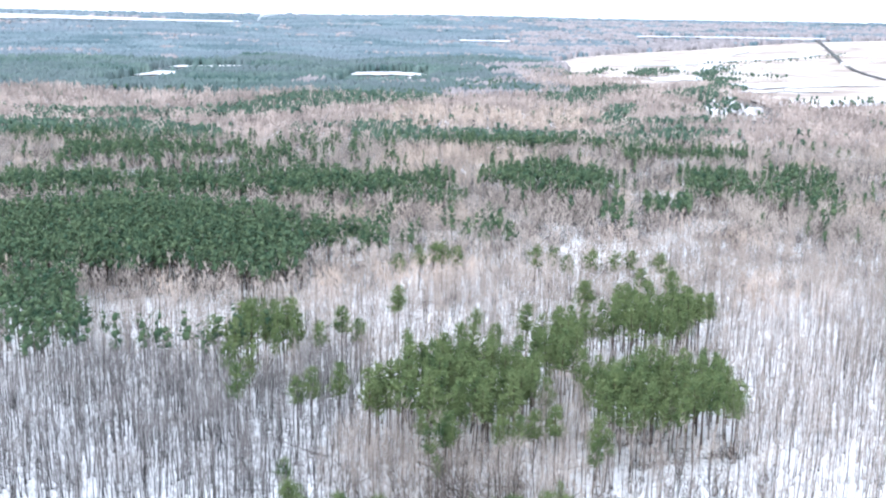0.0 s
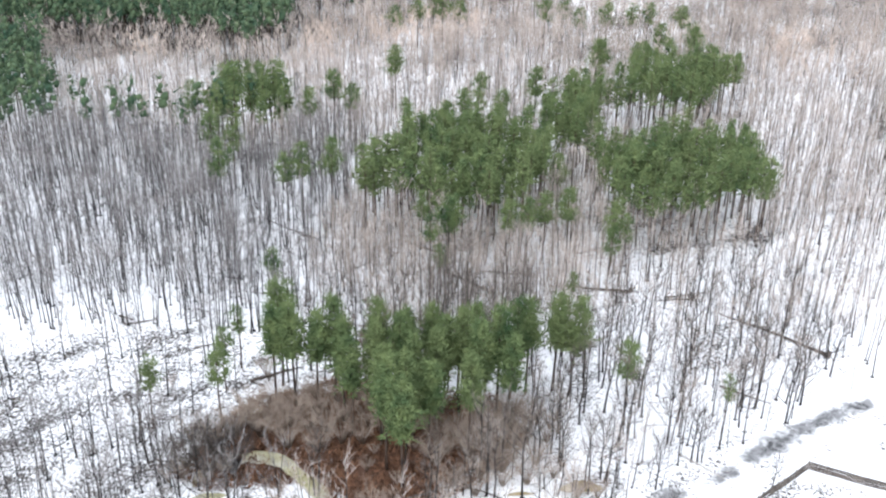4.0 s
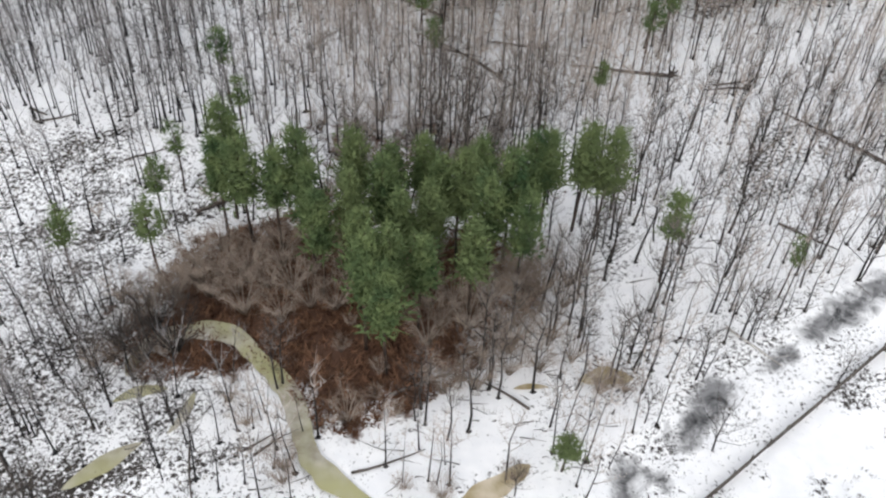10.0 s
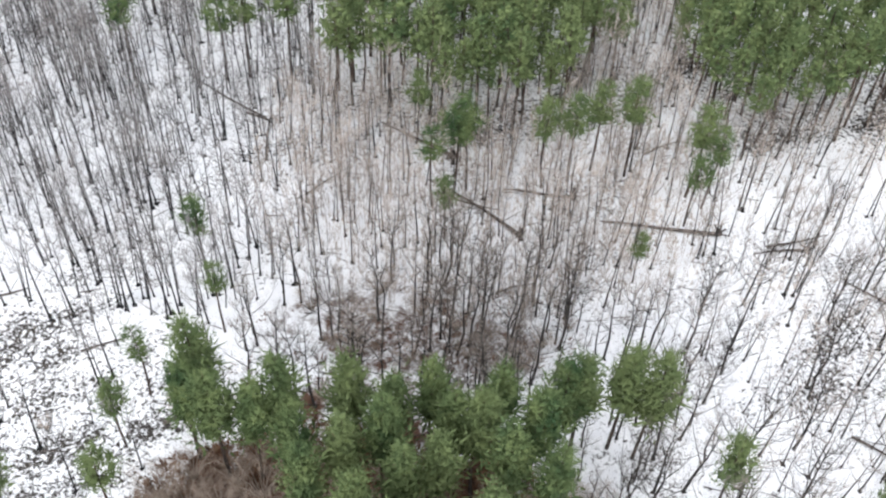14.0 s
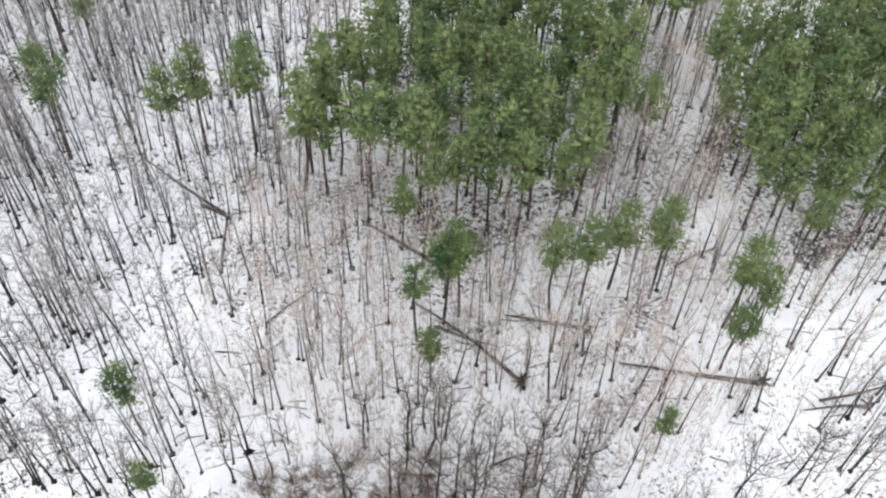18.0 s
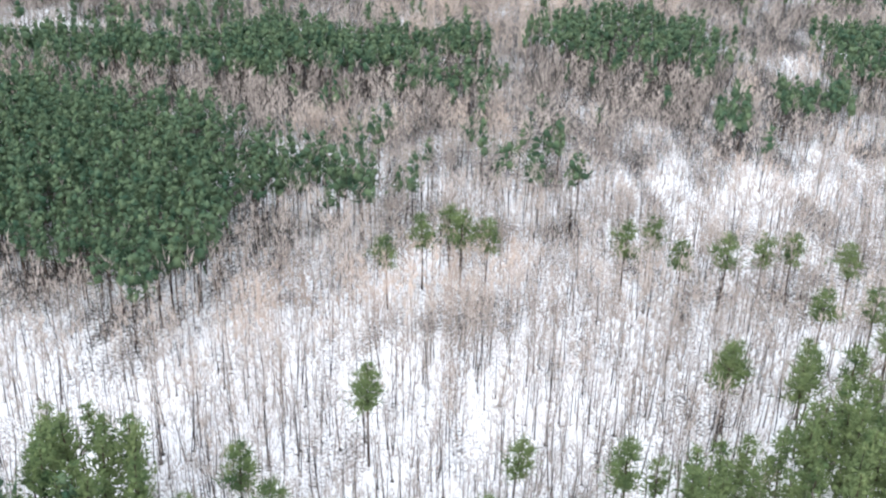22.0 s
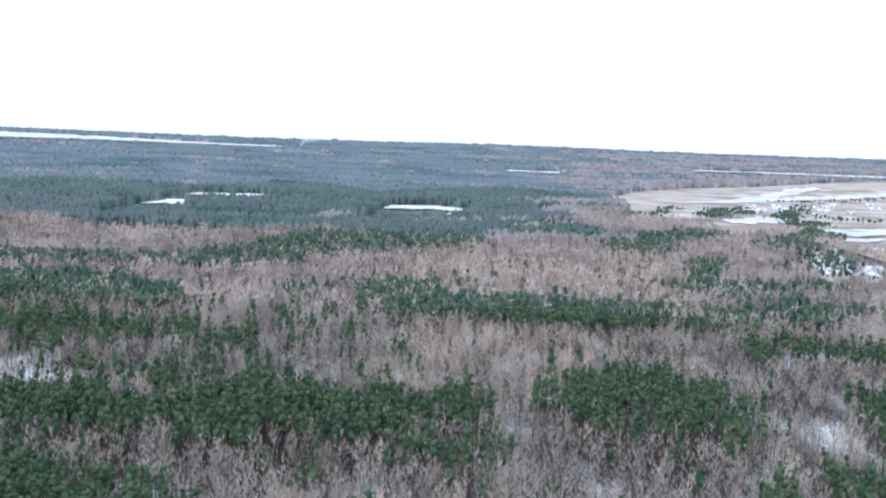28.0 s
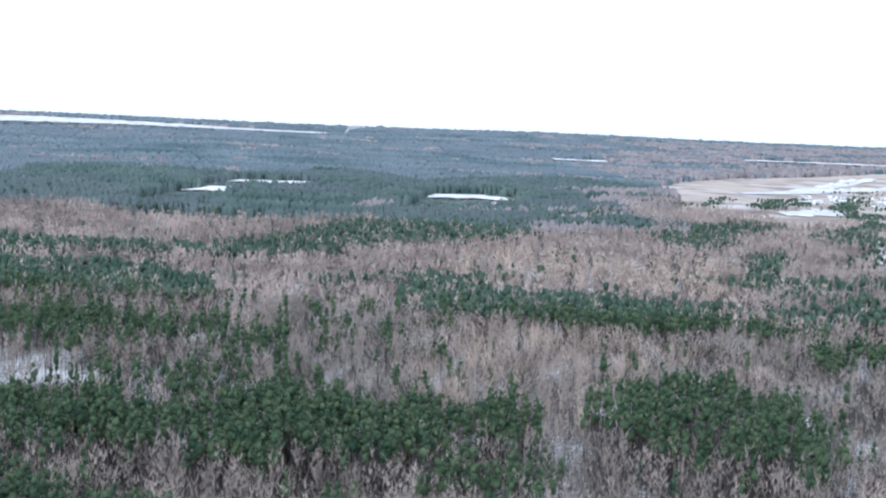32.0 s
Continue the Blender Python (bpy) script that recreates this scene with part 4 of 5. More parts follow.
POST_MESH = box_mesh("post", -0.07, 0.07, -0.07, 0.07, -0.3, 1.35, FENCE_WOOD, 0.012)
fence = tagged(new("wooden_fence"), "low weathered grey-brown board fence in snow", "fence")
fence.location = (0, 93.5, 0)
inv = Matrix.Translation((0, -93.5, 0))
for (x0, y0), (x1, y1) in zip(BANK, BANK[1:]):
    run = math.hypot(x1 - x0, y1 - y0)
    bays = max(1, round(run / 2.6))
    turn = math.atan2(y1 - y0, x1 - x0)
    board = box_mesh("board", 0, run / bays + 0.02, -0.02, 0.02, -0.105, 0.105, FENCE_WOOD, 0.006)
    for k in range(bays):
        x, y = x0 + (x1 - x0) * k / bays, y0 + (y1 - y0) * k / bays
        xe, ye = x0 + (x1 - x0) * (k + 1) / bays, y0 + (y1 - y0) * (k + 1) / bays
        za, zb = float(ground_z(x, y)), float(ground_z(xe, ye))
        post = new("post", POST_MESH)
        post.parent = fence
        post.matrix_basis = inv @ Matrix.LocRotScale((x, y, za), Euler((rng.normal(0, 0.04), rng.normal(0, 0.04), turn)), None)
        for h in (0.2, 0.45, 0.7, 0.95, 1.2):
            if rng.uniform() < 0.05:
                continue
            ob = new("board", board)
            ob.parent = fence
            slope = math.atan2(zb - za, run / bays) + rng.normal(0, 0.012)
            ob.matrix_basis = inv @ Matrix.LocRotScale((x + 0.09 * math.sin(turn), y - 0.09 * math.cos(turn), za + h), Euler((0, -slope, turn)), None)


# ---- fallen logs ----
def log(x0, y0, x1, y1, r=0.16, mat=LOG, boughs=3, roots=False, label="fallen weathered tree trunk lying in the snow", lift=0.1):
    n = math.hypot(x1 - x0, y1 - y0)
    s = Shape()
    bend = rng.normal(0, 0.03 * n)
    pts = []
    for u in (0, 0.2, 0.4, 0.6, 0.8, 1):
        x, y = x0 + (x1 - x0) * u, y0 + (y1 - y0) * u
        x, y = x - (y1 - y0) / n * bend * math.sin(3.14 * u), y + (x1 - x0) / n * bend * math.sin(3.14 * u)
        pts.append((x, y, float(ground_z(x, y)) + lift + r * 0.6))
    s.tube(pts, [r * (1.15 - 0.75 * u) for u in (0, 0.2, 0.4, 0.6, 0.8, 1)], 7, 0)
    e = new("fallen_log", s.mesh("fallen_log", [mat]))
    tagged(e, label, "fallen log", "fallen logs in the snow")
    for k in range(boughs):
        u = rng.uniform(0.45, 0.95)
        q = np.array(pts[int(u * 5)])
        a = math.atan2(y1 - y0, x1 - x0) + rng.choice([-1, 1]) * rng.uniform(0.4, 1.0)
        tip = q + np.array([math.cos(a), math.sin(a), rng.uniform(0.1, 0.5)]) * rng.uniform(1.2, 3.2)
        b = Shape()
        b.tube([q, (q + tip) / 2 + (0, 0, 0.15), tip], [r * 0.3, r * 0.2, r * 0.06], 4)
        part("bough", b.mesh("bough", [mat]), e)
    if roots:
        q = np.array(pts[0]) + (0, 0, 0.25)
        b = Shape()
        b.blob(q, 0.5, 1.0)
        plate = part("root_plate", b.mesh("root_plate", [LOG]), e, "upturned dark root plate")
        for k in range(9):
            d = rng.normal(size=3) * (0.6, 0.6, 0.6) + (0, 0, 0.35)
            d /= np.linalg.norm(d)
            b = Shape()
            b.tube([q + d * 0.3, q + d * 0.9, q + d * rng.uniform(0.9, 1.4) + (0, 0, 0.1)], [r * 0.7, r * 0.45, r * 0.08], 4)
            part("root", b.mesh("root", [LOG]), plate)


for a in [(-26.1, 139.5, -19.1, 143.5, 0.2), (-6.8, 106.8, -0.1, 109.4, 0.12), (-16, 108.7, -13.3, 110.9, 0.15), (-17, 109.2, -14, 111.2, 0.12), (-3.7, 115.3, 2.3, 118.2, 0.2),
          (9.9, 114.1, 2.3, 118.2, 0.13), (-0.1, 102.9, 5.6, 93.9, 0.16), (-49.2, 156.6, -46.8, 155.5, 0.2), (-47.9, 154.1, -43.5, 156, 0.15), (-15.7, 171.1, -11.5, 175.5, 0.12), (-22, 185, -33, 193, 0.15), (-21, 177, -21.5, 185.5, 0.16), (37, 165, 44.5, 167.2, 0.14), (-36, 148, -31, 150, 0.12), (25, 180, 30, 183, 0.12), (12, 196, 16, 200, 0.14),
          (1, 171.5, 6.9, 169.6, 0.14), (-22, 110, -20, 101.5, 0.1), (-24.5, 186, -21, 184, 0.18), (6, 157, 10, 158.5, 0.12), (-40, 109, -36, 104, 0.12), (40, 140, 46, 136, 0.14)]:
    log(*a)
for a in [(31.7, 166.6, 18.4, 168.1, 0.24), (1.5, 178.5, -7.5, 184.5, 0.24), (9, 165.8, -1.5, 174.3, 0.2), (58.3, 148.5, 44.8, 159.9, 0.24), (41.5, 164.6, 35.3, 163.9, 0.16), (15.5, 172, 7.5, 173.4, 0.2)]:
    log(*a, boughs=6, roots=True, label="large uprooted tree lying in the snow with its root plate")
for a in [(-22.4, 103.1, -18.5, 96.3, 0.12), (31.1, 124.8, 35.9, 120, 0.13), (-6.5, 103.4, -0.5, 104.3, 0.08)]:
    log(*a, mat=PALE_LOG, boughs=1, label="pale fallen birch trunk lying across the snow")


# ---- bushes of the bog ----
def bush_shape(stems=13, twigs=950):
    s = Shape()
    tips = []
    for k in range(stems):
        a, r = k * 2.4, rng.uniform(0.25, 0.5)
        m_ = np.array([np.cos(a) * r * 0.45, np.sin(a) * r * 0.45, 0.45])
        e = np.array([np.cos(a) * r, np.sin(a) * r, rng.uniform(0.65, 0.95)])
        s.tube([(0.03 * np.cos(a), 0.03 * np.sin(a), 0), m_, e], [0.014, 0.009, 0.003], 3)
        tips.append((m_, e))
    q = rng.integers(0, stems, twigs)
    m_, e = np.array([tips[i][0] for i in q]), np.array([tips[i][1] for i in q])
    p = m_ + (e - m_) * rng.uniform(0.15, 1, (twigs, 1)) + rng.normal(0, 0.035, (twigs, 3))
    d = rng.normal(size=(twigs, 3)) * 0.1
    d[:, 2] = d[:, 2] * 0.7 + 0.06
    s.blades(p, d, 0.0046, 1)
    return s


BUSH_FORMS = [bush_shape() for _ in range(5)]
BUSHES = [tree_parts(f, "bush", [BRUSH, BRUSH]) for f in BUSH_FORMS]
WILLOWS = [tree_parts(f, "bush", [BARK, OAK_TWIG]) for f in BUSH_FORMS[:3]]


def bush(x, y, h, label="round leafless grey-brown bush in the brown bog", kinds=None):
    e = new("bush")
    e.matrix_world = Matrix.LocRotScale((x, y, float(ground_z(x, y)) - 0.08), Euler((0, 0, rng.uniform(0, 6.28))), (h, h, h * 0.9))
    tagged(e, label, "bush", "bushes of the bog")
    m = (kinds or BUSHES)[rng.integers(3)]
    part("stem", m[0], e)
    part("crown", m[1], e)


for x, y, h in [(-25, 120, 7.5), (-28, 119, 7), (-27.5, 123, 6.5), (-31, 121, 6)]:
    bush(x, y, h, "large dark grey leafless willow beside the frozen pond", WILLOWS)
for x, y, h in [(36.5, 90, 9), (38.5, 88, 9), (35, 87, 8), (40, 91, 9), (38, 93, 8), (-27.5, 77, 5), (-22, 78, 5)]:
    bush(x, y, h, "large dark leafless thicket standing in snow", WILLOWS)
for x, y, h in [(-19, 125.5, 6.5), (0, 122, 6), (6, 127, 6), (10, 131, 6.5), (12, 129, 6), (1.5, 116, 5.5), (4, 124, 6), (-24, 129, 6), (-19, 130, 6), (17, 116.5, 5), (-13, 107.5, 4.5)]:
    bush(x, y, h)
for x, y in scatter([(-30, 123), (-26, 133), (-14, 137), (6, 132), (13, 127), (8, 118), (0, 113.5), (-9, 112), (-10, 118), (-16, 125), (-22, 127)], 2.6, 2000, 0.95):
    if away([(-29, 120.5), (-23, 123), (-19.3, 122.1), (-12.9, 112.4)], x, y) > 3.0:
        core = math.hypot((x + 6) / 1.2, y - 119.5) < 7.0
        if not core or rng.uniform() < 0.5:
            bush(x, y, rng.uniform(1.4, 2.8) if core else rng.uniform(3.8, 6))
for x, y in scatter([(-33, 116), (-34, 124), (-29, 131), (-26, 128), (-27, 125.5), (-31, 122)], 2.9, 400, 0.8) + scatter([(10, 116), (8, 124), (11, 132), (16, 130), (15, 120)], 2.8, 400, 0.7):
    bush(x, y, rng.uniform(3.5, 6), "round leafless grey-brown bush at the edge of the bog")
for x, y in [(-28, 117.5), (-31, 119), (-26, 119.5), (-17, 112), (-19, 114.5), (-2, 105.4), (17.2, 117), (19.5, 116.5), (8, 106.5), (1.5, 104.5), (-24, 141), (-37, 139), (-13, 106), (4, 144), (-4, 146), (-9, 148), (8, 147)]:
    bush(x, y, rng.uniform(2, 4.5), "leafless brown bush standing in snow")
for x, y, h in [(-26, 111, 9), (-23.8, 111.6, 9), (-28.5, 116.5, 10), (-31, 111, 9), (16, 129, 12), (19, 131, 12), (13, 124, 11), (33, 123, 9), (30, 127, 11), (35.8, 87.5, 11), (38.5, 89.5, 10), (33, 83, 10), (35, 90.5, 10), (37, 86, 9), (40, 88, 10), (34, 88.5, 9), (36.5, 92, 8), (39.5, 85, 9),
                (-38, 107, 10), (-30, 113.5, 10), (-27.5, 120.5, 9), (-33, 118, 10), (-21.5, 109, 8), (-36, 122, 11), (-40, 115, 10), (8, 104.8, 5), (25, 128, 11), (-36, 101.5, 12), (-33, 100.8, 11), (21, 113, 6), (27, 110, 8), (41, 118, 6)]:
    stand_tree("bare_tree", OAK_PARTS[rng.integers(len(OAK_PARTS))], x, y, h, "spreading leafless dark tree standing in snow", "bare tree", "bare trees of the near woods")
for x, y in scatter([(15, 119), (23, 113.5), (40, 126.5), (58, 140), (58, 166), (36, 168), (24, 150), (19, 138)], 4.4, 900, 0.5):
    if np.min(np.hypot(PINE_XY[:, 0] - x, PINE_XY[:, 1] - y)) > 1.5:
        stand_tree("bare_tree", OAK_PARTS[rng.integers(len(OAK_PARTS))], x, y, rng.uniform(8, 13), "spreading leafless dark tree standing in snow", "bare tree", "bare trees of the near woods")
young = np.array(scatter([(-45, 70), (-45, 92), (12, 92), (36, 96), (36, 70)], 1.5, 3500, 0.6))
young = young[(away(BANK, young[:, 0], young[:, 1]) > 1.2) & (np.min(np.hypot(young[:, None, 0] - PINE_XY[None, :, 0], young[:, None, 1] - PINE_XY[None, :, 1]), 1) > 0.8)]
spread([b.arrays() for b in BARES[:5]], with_z(young), rng.uniform(4.5, 9, len(young)), "young_trees", [BARK, TWIG_NEAR], "young leafless grey trees standing in snow beside the fence", "young trees")


# ---- tufts of dead grass and sedge poking out of the snow ----
def tufts(pts, h, name, mat, label, blades=6):
    shapes = []
    for _ in range(6):
        s = Shape()
        a = rng.uniform(0, 6.28, blades)
        d = np.column_stack([np.cos(a) * rng.uniform(0.3, 1.1, blades), np.sin(a) * rng.uniform(0.3, 1.1, blades), rng.uniform(0.35, 1, blades)])
        s.blades(np.column_stack([np.cos(a), np.sin(a), a * 0]) * 0.1, d, 0.3)
        shapes.append(s.arrays())
    spread(shapes, with_z(pts), rng.uniform(h * 0.5, h * 1.3, len(pts)), name, [mat], label, "dead grass")


def patchy(poly, k, size, level, seed):
    xs, ys = [p[0] for p in poly], [p[1] for p in poly]
    p = np.column_stack([rng.uniform(min(xs), max(xs), k), rng.uniform(min(ys), max(ys), k)])
    p = p[inside(poly, p[:, 0], p[:, 1])]
    p = p[waves(p[:, 0], p[:, 1], size, seed) + rng.normal(0, 0.35, len(p)) > level]
    return p[(away(STREAM, p[:, 0], p[:, 1]) > 1.6)]


tufts(np.concatenate([patchy([(-75, 100), (-75, 154), (-24, 154), (-24, 138), (-31, 124), (-18, 112), (-5, 104), (14, 101)], 8000, 7, -0.1, 61),
                      patchy([(-75, 94), (-75, 97), (18, 101), (12, 94)], 900, 7, -0.1, 62), patchy([(13, 88), (24, 96), (48, 116), (62, 112), (62, 86)], 3000, 6, 0.0, 63),
                      patchy([(14, 101), (60, 140), (60, 170), (0, 170), (0, 140), (14, 130)], 1800, 9, 0.2, 64), patchy([(-45, 72), (-45, 92), (40, 92), (40, 72)], 2200, 7, 0.0, 66)]),
      0.34, "grass_tufts", GRASS, "dead grass tufts poking through the snow")
tufts(patchy(BOG, 7000, 9, -0.9, 65), 0.8, "sedge", REED, "rust-brown dead sedge covering the bog")
tufts(patchy([(-20, 140), (-22, 152), (-6, 160), (14, 156), (16, 143)], 1300, 8, 0.0, 67), 0.5, "sedge", REED, "rust-brown dead sedge among bare trees")


# ---- far fields, glades and the village ----
FIELD = material("straw_field_with_snow", (0.32, 0.265, 0.23), (0.68, 0.66, 0.65), 0.9, 0.014, 9, 0.46, 0.62, big=(0.5, 0.43, 0.375), big_scale=0.007)
GLADE = material("snowy_clearing", (0.6, 0.6, 0.62), (0.88, 0.88, 0.9), 0.8, 0.02, 4)


def sheet(name, poly, mat, label, lift, cell=25, kind="structure"):
    xs, ys = [p[0] for p in poly], [p[1] for p in poly]
    gx, gy = np.arange(min(xs), max(xs) + cell, cell), np.arange(min(ys), max(ys) + cell, cell)
    X, Y = np.meshgrid(gx, gy)
    V = np.stack([X, Y, ground_z(X, Y) + lift], 2).reshape(-1, 3)
    nx = len(gx)
    i = (np.arange(len(gy) - 1)[:, None] * nx + np.arange(nx - 1)[None]).ravel()
    i = i[inside(poly, V[i, 0] + cell / 2, V[i, 1] + cell / 2)]
    T = np.concatenate([np.stack([i, i + 1, i + nx + 1], 1), np.stack([i, i + nx + 1, i + nx], 1)])
    used = np.unique(T)
    to = np.zeros(len(V), int)
    to[used] = np.arange(len(used))
    return tagged(new(name, soup(name, V[used], to[T], [mat])), label, "field", kind=kind)


sheet("field", FIELDS, FIELD, "open straw-coloured fields half under snow", 1.6, 16)


def patch(name, poly, mat, label, lift, rough=6.0, category="clearing"):
    """A sheet of open land with an uneven outline."""
    out = []
    for (x0, y0), (x1, y1) in zip(poly, poly[1:] + poly[:1]):
        k = max(2, int(math.hypot(x1 - x0, y1 - y0) / 7))
        out += [(x0 + (x1 - x0) * i / k, y0 + (y1 - y0) * i / k) for i in range(k)]
    out = np.array(out)
    mx, my = out.mean(0)
    out = out + np.column_stack([rough * waves(out[:, 0], out[:, 1], 40, 95), 2.5 * rough * waves(out[:, 0], out[:, 1], 50, 96)])
    rings = [out * (1 - u) + np.array([mx, my]) * u for u in (0, 0.3, 0.6, 0.85)]
    V = np.concatenate(rings + [[[mx, my]]])
    n = len(out)
    T = []
    for r in range(3):
        for i in range(n):
            j = (i + 1) % n
            T += [(r * n + i, r * n + j, (r + 1) * n + j), (r * n + i, (r + 1) * n + j, (r + 1) * n + i)]
    T += [(3 * n + i, 3 * n + (i + 1) % n, 4 * n) for i in range(n)]
    V = np.column_stack([V, ground_z(V[:, 0], V[:, 1]) + lift])
    tagged(new(name, soup(name, V, T, [mat])), label, category, kind="structure")


for glade, young in GLADES:
    patch("clearing", glade, GLADE, "snow-covered clearing in the distant woods", 2.0, 5 if glade[0][1] < 2000 else 12)
for poly in ([(369, 1323), (700, 1500), (700, 1430), (409, 1276), (345, 1248)], [(279, 1410), (361, 1536), (387, 1493), (357, 1415), (284, 1370)], [(386, 1967), (583, 2334), (705, 2542), (760, 2560), (620, 2320), (420, 1955)], [(338, 1206), (460, 1260), (460, 1225), (340, 1180)], [(325, 1842), (618, 2200), (900, 2420), (900, 2460), (600, 2260), (325, 1890)],
             [(330, 1000), (700, 1080), (700, 1140), (340, 1060)], [(200, 1290), (260, 1330), (262, 1350), (205, 1315)]):
    patch("snow_field", poly, GLADE, "snow-covered strip of field", 2.6, 7, "field")

WALL = material("pale_house_walls", (0.5, 0.47, 0.43), (0.7, 0.68, 0.64), 0.9, 0.3)
ROOF = material("snowy_grey_roof", (0.35, 0.35, 0.37), (0.8, 0.8, 0.82), 0.9, 0.2, lo=0.4, hi=0.55)
PANE = material("dark_window_panes", (0.02, 0.022, 0.025), (0.04, 0.045, 0.05), 0.15, 1.0, spec=0.5)


def house(x, y, w, d, h, turn):
    e = tagged(new("house"), "small pale village house with a snowy gable roof", "house", "village houses")
    e.matrix_world = Matrix.LocRotScale((x, y, float(ground_z(x, y)) + 1.4), Euler((0, 0, turn)), None)
    part("wall", box_mesh("wall", -w / 2, w / 2, -d / 2, d / 2, -3, h, WALL), e)
    bm = bmesh.new()
    o, rise = 0.5, d * 0.42
    q = [bm.verts.new(c) for c in ((-w / 2 - o, -d / 2 - o, h - 0.3), (w / 2 + o, -d / 2 - o, h - 0.3), (w / 2 + o, d / 2 + o, h - 0.3), (-w / 2 - o, d / 2 + o, h - 0.3), (-w / 2 - o, 0, h + rise), (w / 2 + o, 0, h + rise))]
    for f in ((0, 1, 5, 4), (2, 3, 4, 5), (0, 4, 3), (1, 2, 5), (3, 2, 1, 0)):
        bm.faces.new([q[i] for i in f])
    me = bpy.data.meshes.new("roof")
    bm.to_mesh(me)
    bm.free()
    me.materials.append(ROOF)
    r = part("roof", me, e, "snow-dusted grey gable roof")
    part("chimney", box_mesh("chimney", w * 0.2, w * 0.2 + 0.7, -0.3, 0.4, h + rise * 0.5, h + rise + 1.0, WALL), r)
    for k in (-0.28, 0.05, 0.32):
        part("window", box_mesh("window", k * w, k * w + 1.2, -d / 2 - 0.04, -d / 2 + 0.05, h * 0.35, h * 0.8, PANE), e)


for x, y, w, d, h, a in [(262, 916, 11, 8, 3.5, 0.3), (241, 923, 10, 8, 3.5, 0.2), (255, 940, 14, 8, 4, 0.1), (271, 967, 10, 8, 3.5, 0.5), (262, 990, 10, 8, 3.5, 0.2), (287, 1028, 11, 8, 3.5, 0.2), (280, 1060, 10, 8, 3.5, 0.4),
                         (300, 1098, 12, 9, 4, 0.4), (310, 1130, 12, 9, 4, 0.2), (403, 1760, 14, 9, 4, 0), (385, 1628, 12, 9, 4, 0.3), (372, 1600, 14, 10, 4, 0.1), (407, 1610, 12, 9, 4, 0.2), (420, 1650, 16, 10, 5, 0),
                         (430, 1720, 14, 9, 4, 0.3), (459, 1828, 14, 9, 4, 0.1), (350, 1560, 16, 10, 5, 0.2), (440, 1560, 14, 9, 4, 0.1), (-529, 1309, 12, 8, 4, 0.3), (-512, 1318, 9, 7, 3.5, 0.2), (640, 1900, 18, 10, 5, 0.2), (720, 1980, 18, 10, 5, 0.1), (800, 2060, 18, 10, 5, 0)]:
    house(x, y, w, d, h, a)

for x, y, a in [(470, 1745, 0.2), (492, 1702, 0), (515, 1760, 0.3), (448, 1690, 0.1), (540, 1720, 0.2), (249, 893, 0.2), (262, 880, 0.5), (236, 880, 0.1), (275, 905, 0.3), (268, 940, 0.1), (178, 1800, 0.2), (480, 1840, 0), (560, 1900, 0.1), (520, 1850, 0.2),
                (600, 1980, 0), (860, 2120, 0.2), (910, 2200, 0.1), (690, 2060, 0), (760, 2120, 0.3), (950, 2300, 0)]:
    house(x, y, rng.uniform(10, 15), 9, rng.uniform(3.5, 5), a)
ASPHALT = material("wet_grey_road", (0.05, 0.05, 0.053), (0.11, 0.108, 0.105), 0.8, 0.1, 4)
v, t = ribbon([(656, 1530), (720, 1760), (800, 2050), (930, 2500), (1060, 2976)], 5.0, 0.0, 0.0, 97, 12)
v[:, 2] = ground_z(v[:, 0], v[:, 1]) + 3.0
tagged(new("road", soup("road", v, t, [ASPHALT])), "dark country road across the snowy fields", "road", kind="structure")

# hedges and orchard trees of the fields
hedge = []
for line, k in (([(286, 1530), (330, 1570), (371, 1620)], 60), ([(357, 1400), (340, 1290), (322, 1183)], 70), ([(300, 1110), (275, 1010), (250, 930)], 50), ([(410, 1590), (460, 1720), (521, 1870)], 60), ([(330, 960), (420, 985), (520, 1010)], 40), ([(262, 1040), (276, 1100), (296, 1150)], 110), ([(350, 1450), (392, 1500), (402, 1560)], 90), ([(255, 1420), (270, 1430), (300, 1440)], 50),
                ([(480, 1950), (700, 2150), (900, 2350)], 90), ([(280, 1472), (315, 1500), (347, 1527)], 60), ([(471, 1442), (418, 1476), (462, 1724)], 50), ([(258, 998), (264, 930), (245, 875)], 60), ([(330, 1310), (360, 1330), (390, 1345)], 40), ([(190, 1340), (215, 1450), (250, 1560)], 40)):
    for _ in range(k):
        i = rng.integers(len(line) - 1)
        u = rng.uniform()
        hedge.append((line[i][0] + (line[i + 1][0] - line[i][0]) * u + rng.normal(0, 6), line[i][1] + (line[i + 1][1] - line[i][1]) * u + rng.normal(0, 8)))
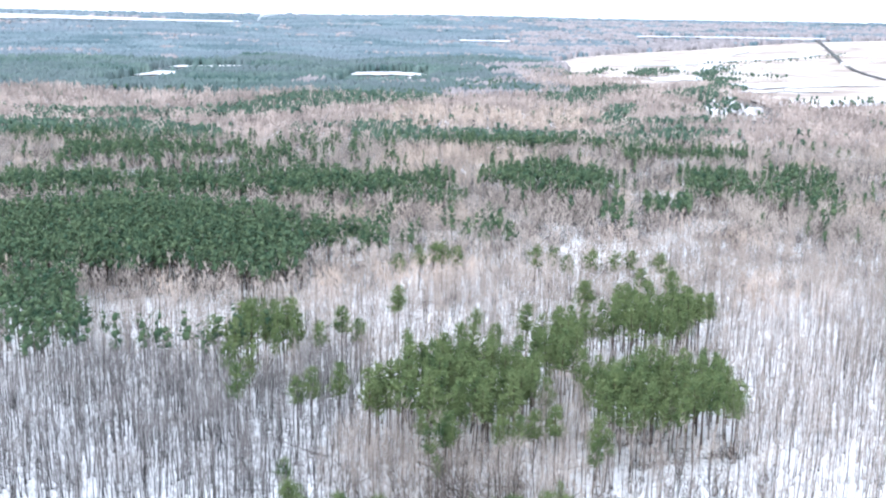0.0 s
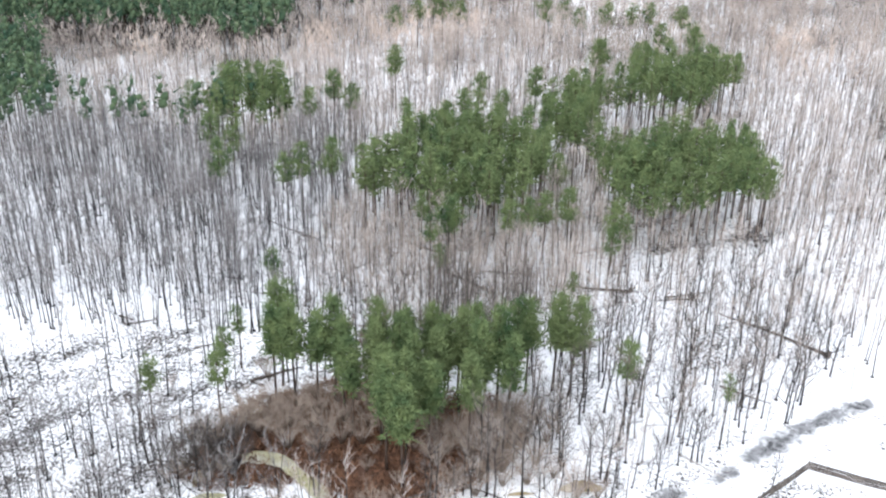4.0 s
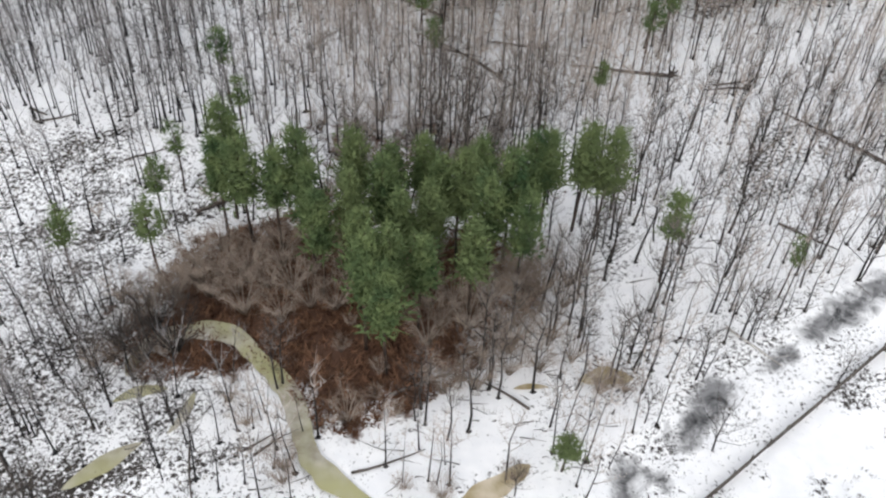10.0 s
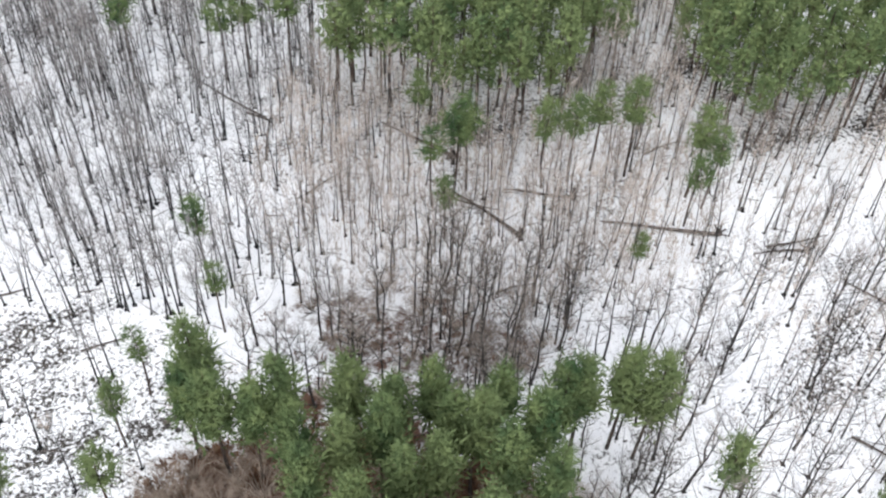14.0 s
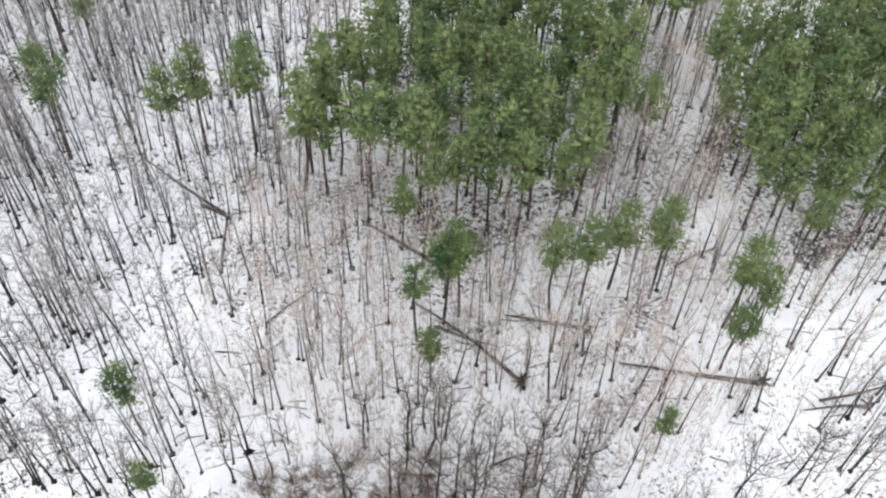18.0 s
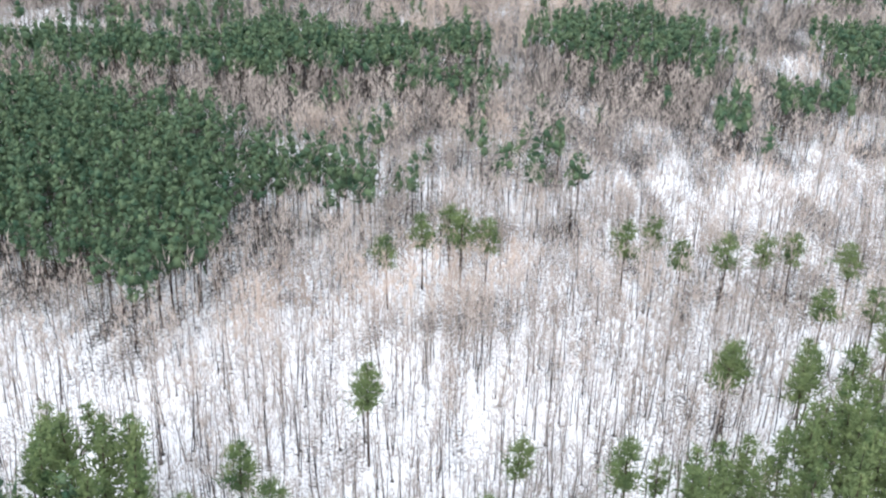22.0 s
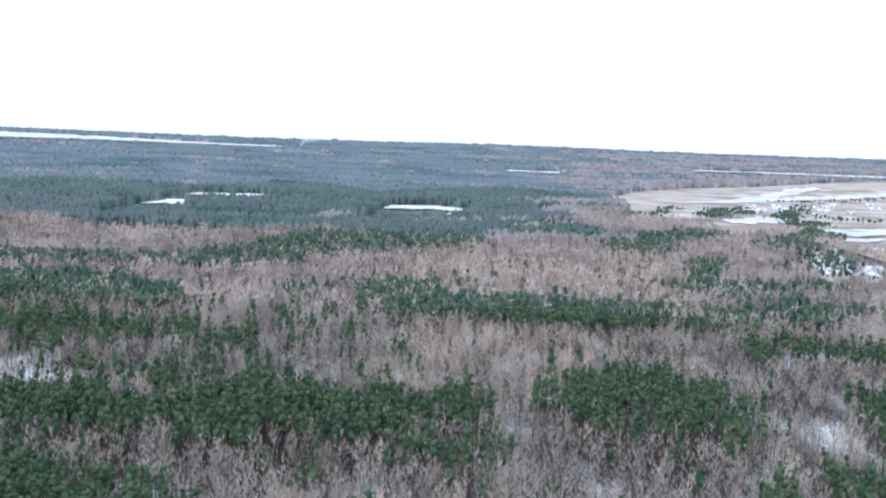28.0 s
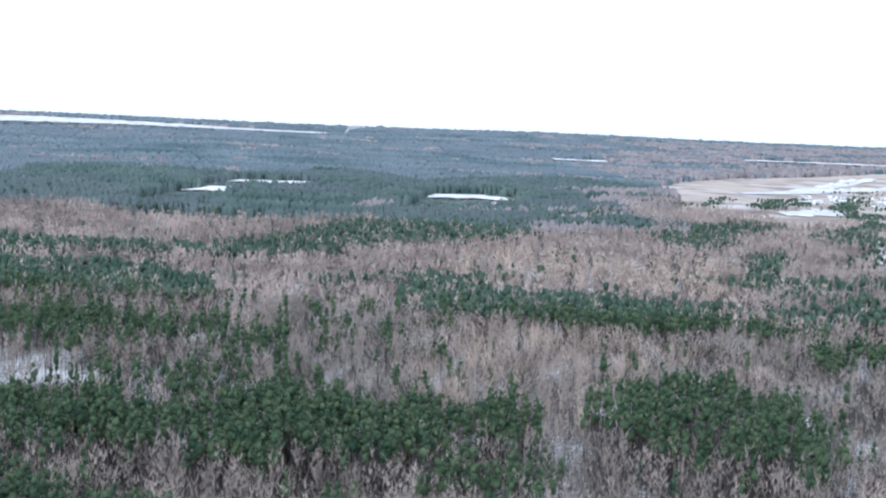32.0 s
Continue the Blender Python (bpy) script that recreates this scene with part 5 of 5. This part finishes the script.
spread(PINES_FAR, with_z(hedge) + (0, 0, 1.4), rng.uniform(6, 12, len(hedge)), "hedge_trees", [PINE_BARK, NEEDLE_FAR], "dark trees and hedges between fields and houses", "hedge", 1.6)


# ---- fallen twigs and boughs on the snow between the trees ----
s = Shape()
for _ in range(900):
    x, y = rng.uniform(-40, 48), rng.uniform(104, 232)
    if inside(BOG, x, y) or away(STREAM, x, y) < 2 or (x - 11.7) * 0.633 - (y - 93.5) * 0.774 > -6:
        continue
    a, n = rng.normal(0, 0.5) + rng.choice([0, 3.14]), rng.uniform(0.6, 3.2)
    z = float(ground_z(x, y)) + 0.06
    p = np.array([x, y, z])
    e = p + np.array([math.cos(a), math.sin(a), rng.uniform(0, 0.12)]) * n
    s.tube([p, (p + e) / 2 + rng.normal(0, 0.08, 3) * (1, 1, 0.3), e], [0.06, 0.045, 0.015], 3)
tagged(new("fallen_branches", s.mesh("fallen_branches", [LOG])), "dark fallen branches strewn on the snow", "fallen branches", kind="stuff")

# brown undergrowth behind the pines
for x, y in scatter([(-18, 143), (-14, 155), (0, 160), (14, 155), (15, 144), (0, 141)], 3.4, 500, 0.75):
    bush(x, y, rng.uniform(2.2, 4.2), "leafless brown bush standing in snow behind pines")

# ---- smoke over the distant woods ----
SMOKE = bpy.data.materials.new("thin_white_smoke")
SMOKE.use_nodes = True
sn, sl = SMOKE.node_tree.nodes, SMOKE.node_tree.links
sn["Principled BSDF"].inputs["Base Color"].default_value = (0.85, 0.86, 0.88, 1)
sn["Principled BSDF"].inputs["Roughness"].default_value = 1.0
sn["Principled BSDF"].inputs["Alpha"].default_value = 0.3
s = Shape()
base = np.array([-655.0, 3690.0, float(ground_z(-655, 3690)) + 8])
pts = [base + (u * 30 + 90 * max(0, u - 0.6) ** 1.5 * 2, 0, 34 * u - 16 * max(0, u - 0.6)) for u in (0, 0.2, 0.4, 0.6, 0.8, 1.0)]
s.tube(pts, [1.5, 3.5, 5.0, 6.0, 6.5, 4.0], 8)
tagged(new("smoke_plume", s.mesh("smoke_plume", [SMOKE])), "thin white smoke plume rising over distant woods", "smoke")
